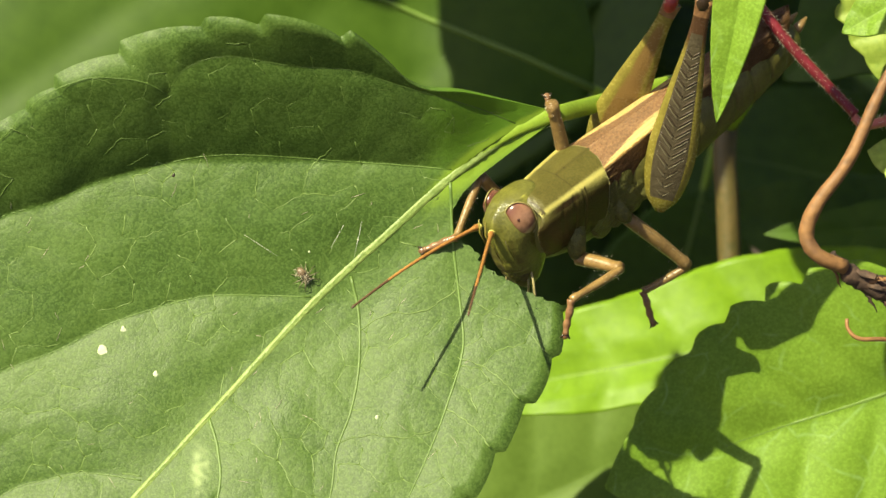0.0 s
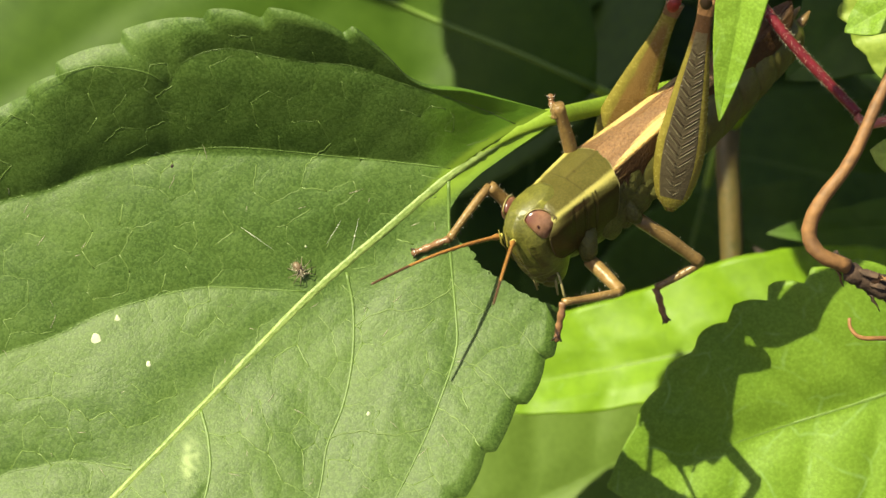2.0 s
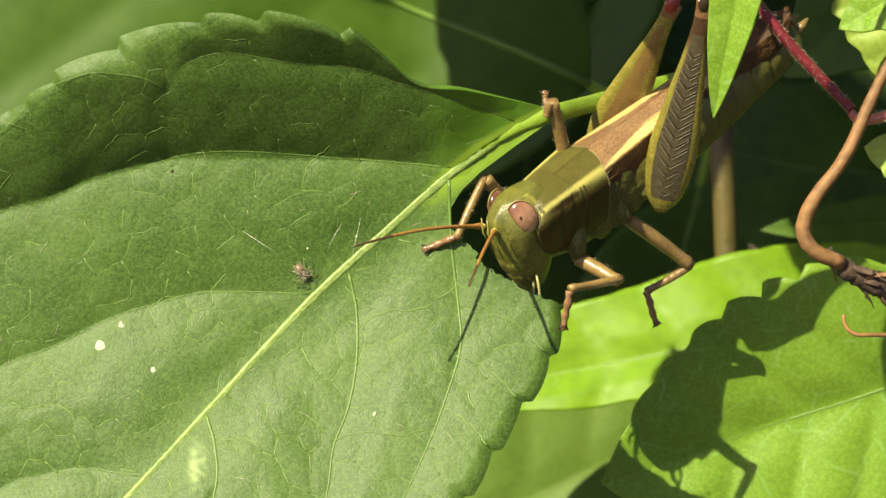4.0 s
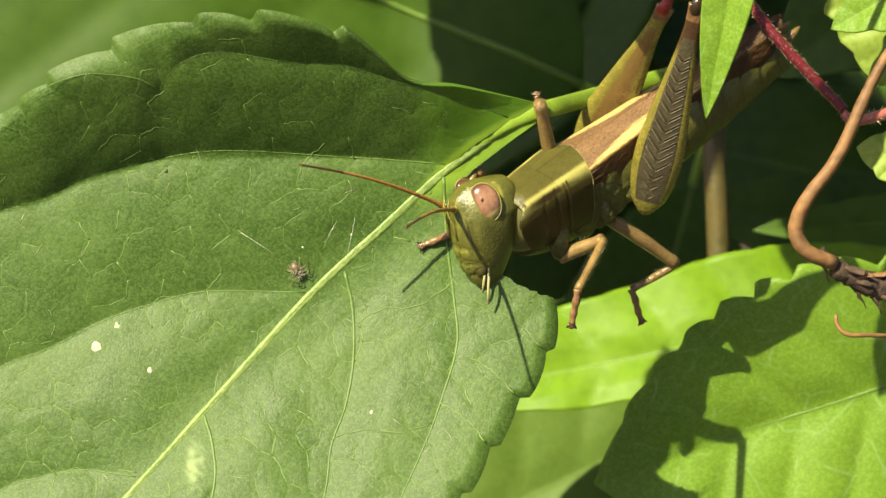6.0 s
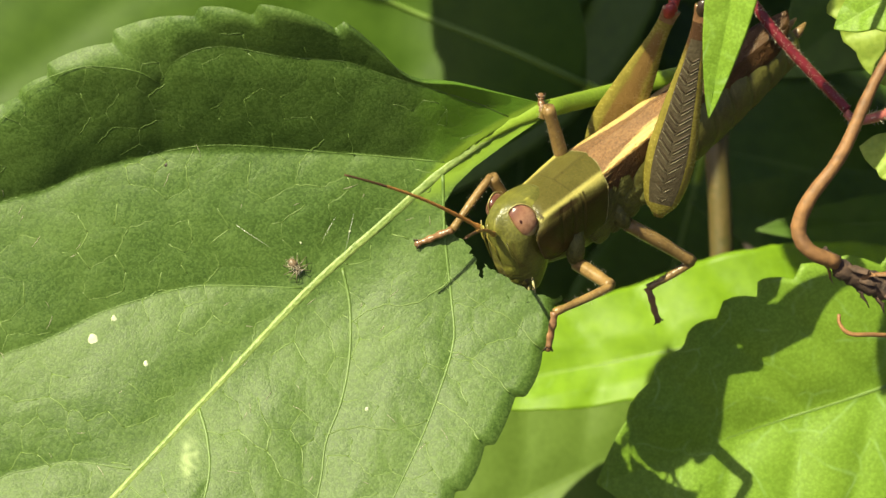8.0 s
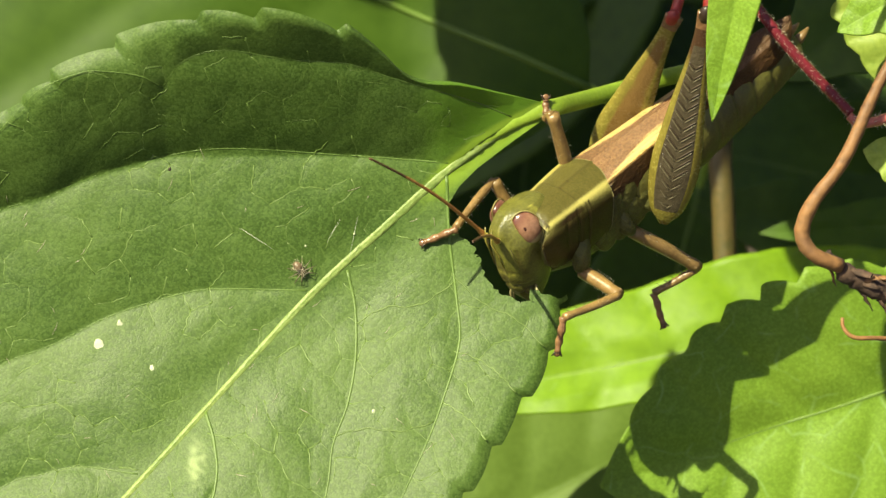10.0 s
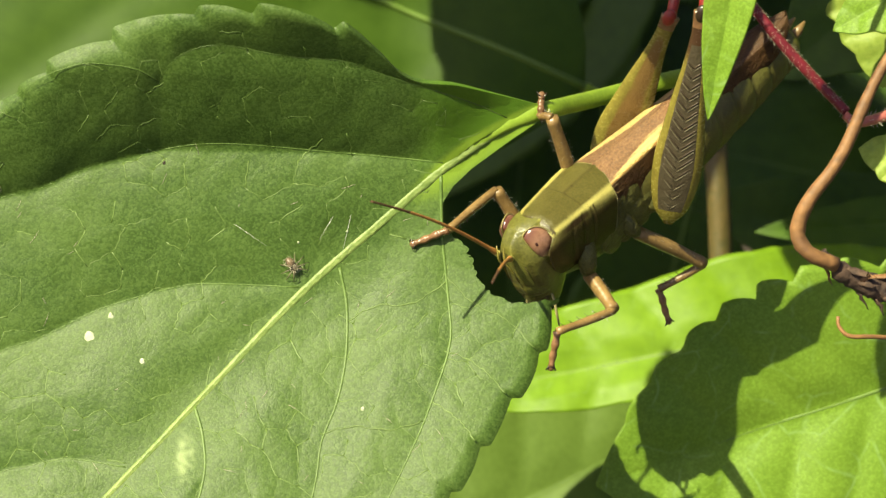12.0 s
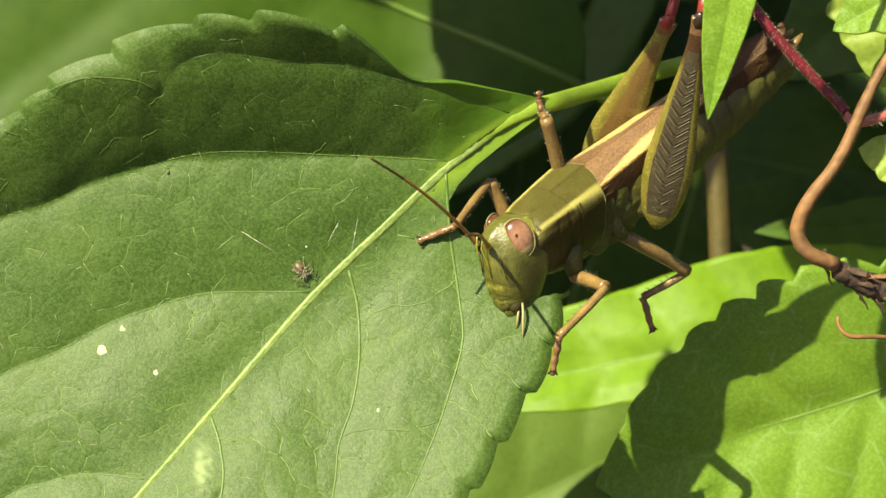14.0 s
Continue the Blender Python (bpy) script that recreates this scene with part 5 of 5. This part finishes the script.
# ---- small things on the eaten leaf ----
def spider():
    m = Matrix.Translation(on_leaf(-15.3, -3.0, 0.35) + PIVOT)
    ob = thing("spider", PLACE @ metres(m @ pose(0, 0, 0, 0, 0, -50)), "tiny tan spider sitting on the leaf", "spider")
    bm = bmesh.new()
    ball(bm, (-0.55, 0, 0.15), (0.62, 0.45, 0.42), None, 14, 10)
    part("abdomen", bm, SPIDER, ob)
    bm = bmesh.new()
    ball(bm, (0.22, 0, 0.1), (0.36, 0.3, 0.26), None, 12, 8)
    part("fore_body", bm, SPIDER_LEG, ob)
    for side in (1, -1):
        for a in (-0.9, -0.25, 0.3, 0.85):
            bm = bmesh.new()
            way = Vector((math.sin(a) , side * math.cos(a), 0))
            tube(bm, [Vector((0.2, 0, 0.1)) + way * 0.2, Vector((0.2, 0, 0.1)) + way * 0.8 + Vector((0, 0, 0.45)), Vector((0.2, 0, -0.3)) + way * 1.7], [0.07, 0.06, 0.025], 5)
            part("leg", bm, SPIDER_LEG, ob)
    rnd = random.Random(8)
    bm = bmesh.new()
    for _ in range(90):
        way = Vector((rnd.gauss(0, 1), rnd.gauss(0, 1), rnd.uniform(0.1, 1.2))).normalized()
        root = Vector((-0.55 + 0.6 * way.x, 0.43 * way.y, 0.15 + 0.4 * way.z)) if rnd.random() < 0.6 else Vector((0.22 + 0.34 * way.x, 0.28 * way.y, 0.1 + 0.24 * way.z))
        tube(bm, [root, root + way * rnd.uniform(0.2, 0.5)], [0.022, 0.006], 3)
    part("hair", bm, HAIR, ob, "fine pale hairs")
    return ob


riders = [(spider(), None)]
rnd = random.Random(5)
for x, y, r in ((-37.7, -11.3, 0.62), (-35.4, -8.9, 0.34), (-31.8, -13.8, 0.3), (-7.3, -18.6, 0.2), (-14.8, -0.3, 0.12), (-9.4, 1.0, 0.12), (-29.8, 8.2, 0.22)):
    ob = thing("fleck", PLACE @ metres(Matrix.Translation(on_leaf(x, y, 0.03) + PIVOT)), "small white fleck stuck to the leaf", "fleck", "flecks on the leaf")
    bm = bmesh.new()
    ball(bm, (0, 0, 0), (r * 0.9, r * 1.1, 0.1), None, 14, 8)
    for v in bm.verts:
        v.co.xy *= 1 + 0.7 * noise.noise(v.co * 2.2 + Vector((x, y, 0)))
    part("crust", bm, FLECK if abs(x + 29.8) > 0.1 else CLAW, ob)
    riders.append((ob, None))
for ax, ay, bx, by in ((-22, 1.6, -18.3, -0.8), (-12.5, 0, -11, 2.6), (-10, -1.8, -9.0, 3)):
    a, b = on_leaf(ax, ay, 0.5), on_leaf(bx, by, 0.9)
    ob = thing("silk_thread", PLACE @ metres(Matrix.Translation(a + PIVOT)), "fine pale silk thread above the leaf", "thread")
    bm = bmesh.new()
    tube(bm, [Vector(), (b - a) * 0.5 + Vector((0, 0, 0.1)), b - a], [0.012, 0.02, 0.01], 5)
    part("strand", bm, SILK, ob)
    riders.append((ob, None))

# ---- what moves ----
LEAF_SWAY = ((0.0, 0.0, 0.0), (-0.08, -0.33, -0.92), (-0.07, -0.29, -1.07), (-0.34, -0.19, -1.65), (-0.24, -0.33, -1.65), (-0.09, -0.28, -1.29), (0.07, -0.32, -0.98),
             (0.33, -0.07, 0.29), (0.37, 0.23, 0.32), (0.37, 0.13, 0.89), (0.32, 0.15, 0.51), (0.25, 0.25, 0.08), (0.11, 0.18, -0.61), (0.06, 0.66, 0.14),
             (0.21, 0.38, -1.03), (0.06, 0.53, -0.71), (0.07, 0.23, -1.14), (0.13, 0.35, -0.55), (0.47, 0.38, 0.29), (0.28, 0.72, 0.63), (0.26, 1.0, 1.42))
# how far the face is raised, degrees, and where the left eye looks out
NOD = (-8, -11, -14, -16, -15, -14, -14, 9, 9, 9, 6, 0, -4, -4, -7, -9, -10, -8, 1, 10, 10)
DOWN = (1, 1, 1, 1, 1, 1, 1, 0, 0, 0, 0.15, 0.5, 0.8, 0.9, 1, 1, 1, 1, 0.6, 0.1, 0.1)
LEAN = (0, -1, -2, -2, -2, -2, -1, 10, 10, 10, 7, 4, 2, 0, -1, -1, -1, 0, 3, 4, 3)
YAW = (4, 3, 3, 3, 3, 3, 3, 6, 6, 6, 5, 4, 4, 4, 3, 3, 3, 3, 3, 2, 2)
EYE_AT = Matrix.Translation((0.7, 2.75, 1.1))
HEAD_WAY = ((8.6, 3.0), (9.4, 2.4), (10.3, 2.1), (10.7, 2.1), (10.5, 2.2), (10.3, 2.2), (10.7, 1.6), (5.8, 5.2), (5.8, 4.6), (5.8, 4.5), (7.3, 3.9), (8.8, 2.9),
            (9.7, 2.3), (9.9, 1.5), (10.6, 0.7), (11.1, 0.5), (11.5, 0.1), (10.7, 0.6), (9.0, 1.8), (9.4, 1.8), (9.3, 0.9))
TIP_FAR = ((-10.1, -6.5), (-9.6, -6.3), (-8.4, -5.0), (-7.8, -4.9), (-8.2, -4.0), (-8.5, -4.1), (-8.0, -4.7), (-12.2, 9.3), (-14.7, 8.9), (-14.9, 7.0),
           (-13.4, 7.9), (-11.3, 8.1), (-10.0, 7.7), (-7.1, 9.8), (-7.5, 8.4), (-7.5, 6.8), (-7.0, 5.0), (-7.9, 5.3), (-9.6, 7.0), (-5.8, 12.1), (-7.1, 9.8))
TIP_NEAR = ((2.8, -7.3), (4.2, -8.4), (5.6, -6.3), (5.7, -6.5), (5.3, -6.2), (5.3, -6.3), (6.0, -6.9), (-2.8, 1.2), (-3.0, 1.9), (-1.5, 3.0), (-0.3, 3.1),
            (2.7, 1.9), (3.4, 0.7), (4.2, 0.4), (5.1, -1.2), (5.8, -2.3), (6.4, -4.0), (4.7, -3.8), (4.0, -0.5), (3.2, 2.1), (3.5, 1.2))
KNEES = {
    "near_front": ((20.2, -2.3), (19.4, -3.4), (19.7, -4.1), (19.2, -4.6), (19.3, -4.8), (19.7, -4.5), (20.7, -5.1), (18.5, -0.8), (18.5, 0.3), (18.2, 0.5),
                   (18.9, -1.8), (19.1, -3.6), (19.2, -4.7), (20.4, -5.6), (20.2, -6.7), (19.9, -6.2), (19.8, -7.0), (20.0, -6.4), (20.2, -4.6), (21.2, -5.0), (18.8, -4.6)),
    "far_front": ((4.2, 7.9), (4.4, 7.6), (5.2, 7.1), (4.8, 6.8), (4.8, 7.0), (5.0, 7.0), (5.7, 6.8), (3.6, 8.7), (4.8, 8.6), (4.8, 8.5), (5.1, 8.3), (6.0, 7.8),
                  (6.1, 7.4), (6.2, 7.2), (6.8, 6.7), (6.8, 6.6), (6.8, 6.4), (6.4, 6.6), (5.9, 6.9), (6.4, 7.3), (6.2, 7.4)),
    "near_middle": ((27.1, -1.9), (27.5, -1.9), (28.1, -1.8), (28.3, -1.5), (28.2, -1.6), (28.2, -1.8), (28.6, -2.3), (26.2, -2.2), (27.0, -2.1), (26.5, -2.1), (27.0, -2.1),
                    (28.0, -2.0), (28.5, -2.0), (28.9, -2.3), (29.4, -2.2), (29.5, -2.0), (29.8, -1.9), (29.4, -2.3), (28.0, -2.7), (28.7, -2.8), (28.0, -2.8)),
    "far_middle": tuple((12.0 + 0.6 * x, 16.2 + 0.9 * y) for x, y, _ in BODY)}
FEET = {
    "near_front": ((13.5, -9.8), (13.0, -10.4), (12.8, -10.4), (11.7, -10.2), (12.3, -10.2), (12.7, -10.1), (13.3, -10.2), (14.3, -8.5), (15.4, -9.1), (15.5, -9.8),
                   (13.1, -11.1), (12.7, -11.4), (12.5, -11.7), (13.4, -12.1), (12.7, -12.4), (13.0, -12.9), (12.9, -13.6), (12.9, -13.5), (14.4, -13.4), (14.4, -12.4), (13.1, -14.1)),
    "far_front": ((-2.4, -0.2), (-2.9, -0.6), (-2.6, -0.4), (-3.6, -0.4), (-3.5, -0.5), (-3.4, -0.6), (-2.6, -0.7), (-1.3, -0.4), (-1.3, -0.1), (-1.3, -0.4), (-1.9, -0.3),
                  (-2.1, -0.1), (-2.0, 0.1), (-2.0, 0.5), (-2.3, 0.3), (-2.5, 0.4), (-2.4, 0.3), (-2.3, 0.2), (-1.8, 0.3), (-1.5, 0.5), (-1.6, 0.7)),
    "near_middle": tuple((x - 3.9, y - 6.1) for x, y in KNEES["near_middle"]),
    "far_middle": tuple((11.6 + 0.15 * x, 16.7 + 0.3 * y) for x, y, _ in BODY)}
# ankle from the foot's tip, depth of the ankle, depth of the tip, bend of the knee towards the lens
STANCE = {"near_front": ((0.7, 4.2), 5.6, 4.6), "far_front": ((3.9, 1.5), float(leaf_height(1.2, 1.2)) + 0.9, float(leaf_height(-2.2, -0.2)) + 0.45), "near_middle": ((-1.1, 3.3), -12, -13), "far_middle": ((0.5, -1.7), foot + 1.5, foot + 1.0)}


def bend(hip, ankle, thigh, calf, knee_xy, raised):
    """The knee of a leg of two fixed lengths, nearest to a place in the plan; the ankle gives way where it is out of reach."""
    gap = ankle - hip
    reach = min(max(gap.length, abs(thigh - calf) + 0.3), thigh + calf - 0.1)
    ankle = hip + gap.normalized() * reach
    along = (thigh ** 2 - calf ** 2 + reach ** 2) / (2 * reach)
    r = math.sqrt(max(0, thigh ** 2 - along ** 2))
    d = gap.normalized()
    u = d.orthogonal().normalized()
    v = d.cross(u)
    best = None
    for a in np.linspace(0, 2 * math.pi, 120, endpoint=False):
        p = hip + d * along + (u * math.cos(a) + v * math.sin(a)) * r
        k = 1 - p.z / REACH
        miss = math.hypot(p.x / k - knee_xy[0], p.y / k - knee_xy[1]) - raised * p.z
        if best is None or miss < best[0]:
            best = (miss, p)
    return best[1], ankle


def motions():
    body = [body_pose(k) for k in range(21)]
    walk(hopper, [(t, PLACE @ metres(m)) for t, m in zip(TIMES, body)])
    eye0 = HEAD_WAY[0]
    heads = []
    for k in range(21):
        dx, dy = HEAD_WAY[k][0] - eye0[0], HEAD_WAY[k][1] - eye0[1]
        held = HELD_UP.slerp(HELD_DOWN, DOWN[k]).to_matrix().to_4x4()
        neck_at = spot(8.6, 3.0, 4.8 + 1.7 * (1 - DOWN[k])) - held @ EYE_SPOT_AT
        heads.append(Matrix.Translation(neck_at + Vector((dx, dy, 0))) @ pose(0, 0, 0, 0, 0, BODY[k][2] * 0.7) @ held @ EYE_AT @ pose(0, 0, 0, 0, -NOD[k], -YAW[k]) @ EYE_AT.inverted())
    walk(head_part, [(t, metres(body[k].inverted() @ heads[k])) for k, t in enumerate(TIMES)])
    mid = Matrix.Translation((4, 0, -4))
    walk(shield, [(t, metres(mid @ pose(0, 0, 0, LEAN[k], 0, 0) @ mid.inverted())) for k, t in enumerate(TIMES)])
    for feeler, root, tips in zip(feelers, ROOTS, (TIP_FAR, TIP_NEAR)):
        rows = []
        for k, t in enumerate(TIMES):
            a = heads[k] @ root
            w = 0.0
            for _ in range(12):
                p = spot(*tips[k], a.z + w)
                flat = math.hypot(p.x - a.x, p.y - a.y)
                w = math.sqrt(max(1.0, ANTENNA ** 2 - flat ** 2))
            m = aim(a, spot(*tips[k], a.z + w) - a, (0.2, 1, 0.3))
            rows.append((t, metres(heads[k].inverted() @ m)))
        walk(feeler, rows)
    for key, (hip, thigh, calf, femur_part, tibia_part, tarsus_part) in LEGS.items():
        rows = ([], [], [])
        lift, ankle_w, tip_w = STANCE[key]
        for k, t in enumerate(TIMES):
            h = body[k] @ hip
            fx, fy = FEET[key][k]
            knee, ankle = bend(h, spot(fx + lift[0], fy + lift[1], ankle_w), thigh, calf, KNEES[key][k], 0.6 if key == "far_middle" else 0.04)
            if key == "far_middle":
                knee = spot(*KNEES[key][k], foot + 2.0)
                h = knee - (knee - Vector((h.x, h.y, foot - 4.0))).normalized() * thigh
                ankle = knee + (spot(fx + lift[0], fy + lift[1], ankle_w) - knee).normalized() * calf
            tip = spot(fx, fy, tip_w)
            inv = body[k].inverted()
            up = (knee - (h + ankle) / 2).normalized()
            rows[0].append((t, metres(inv @ aim(h, knee - h, up))))
            rows[1].append((t, metres(inv @ aim(knee, ankle - knee, up))))
            rows[2].append((t, metres(inv @ aim(ankle, tip - ankle, (0.2, 0.3, 1)))))
        for ob, r in zip((femur_part, tibia_part, tarsus_part), rows):
            walk(ob, r)
    sways = [Matrix.Translation(PIVOT + Vector((x, y, 0))) @ pose(0, 0, 0, 0, 0, a) for x, y, a in LEAF_SWAY]
    walk(eaten, [(t, PLACE @ metres(m)) for t, m in zip(TIMES, sways)])
    for ob, _ in riders:
        rest = PLACE.inverted() @ ob.matrix_basis
        rest.translation *= 1000
        local = Matrix.Translation(-PIVOT) @ rest
        walk(ob, [(t, PLACE @ metres(m @ local)) for t, m in zip(TIMES, sways)])
    # bitten-off bits go into the mouth, one after another
    mouth = Vector((0.0, 0, -2.4))
    for (piece, mid), when in zip(fragments, (7, 12, 12, 13, 17)):
        rows = []
        for k, t in enumerate(TIMES):
            away = sways[k].inverted() @ (heads[k] @ mouth)
            rows.append((t, metres(Matrix.Translation(mid - PIVOT if k <= when else away))))
        walk(piece, rows)


motions()
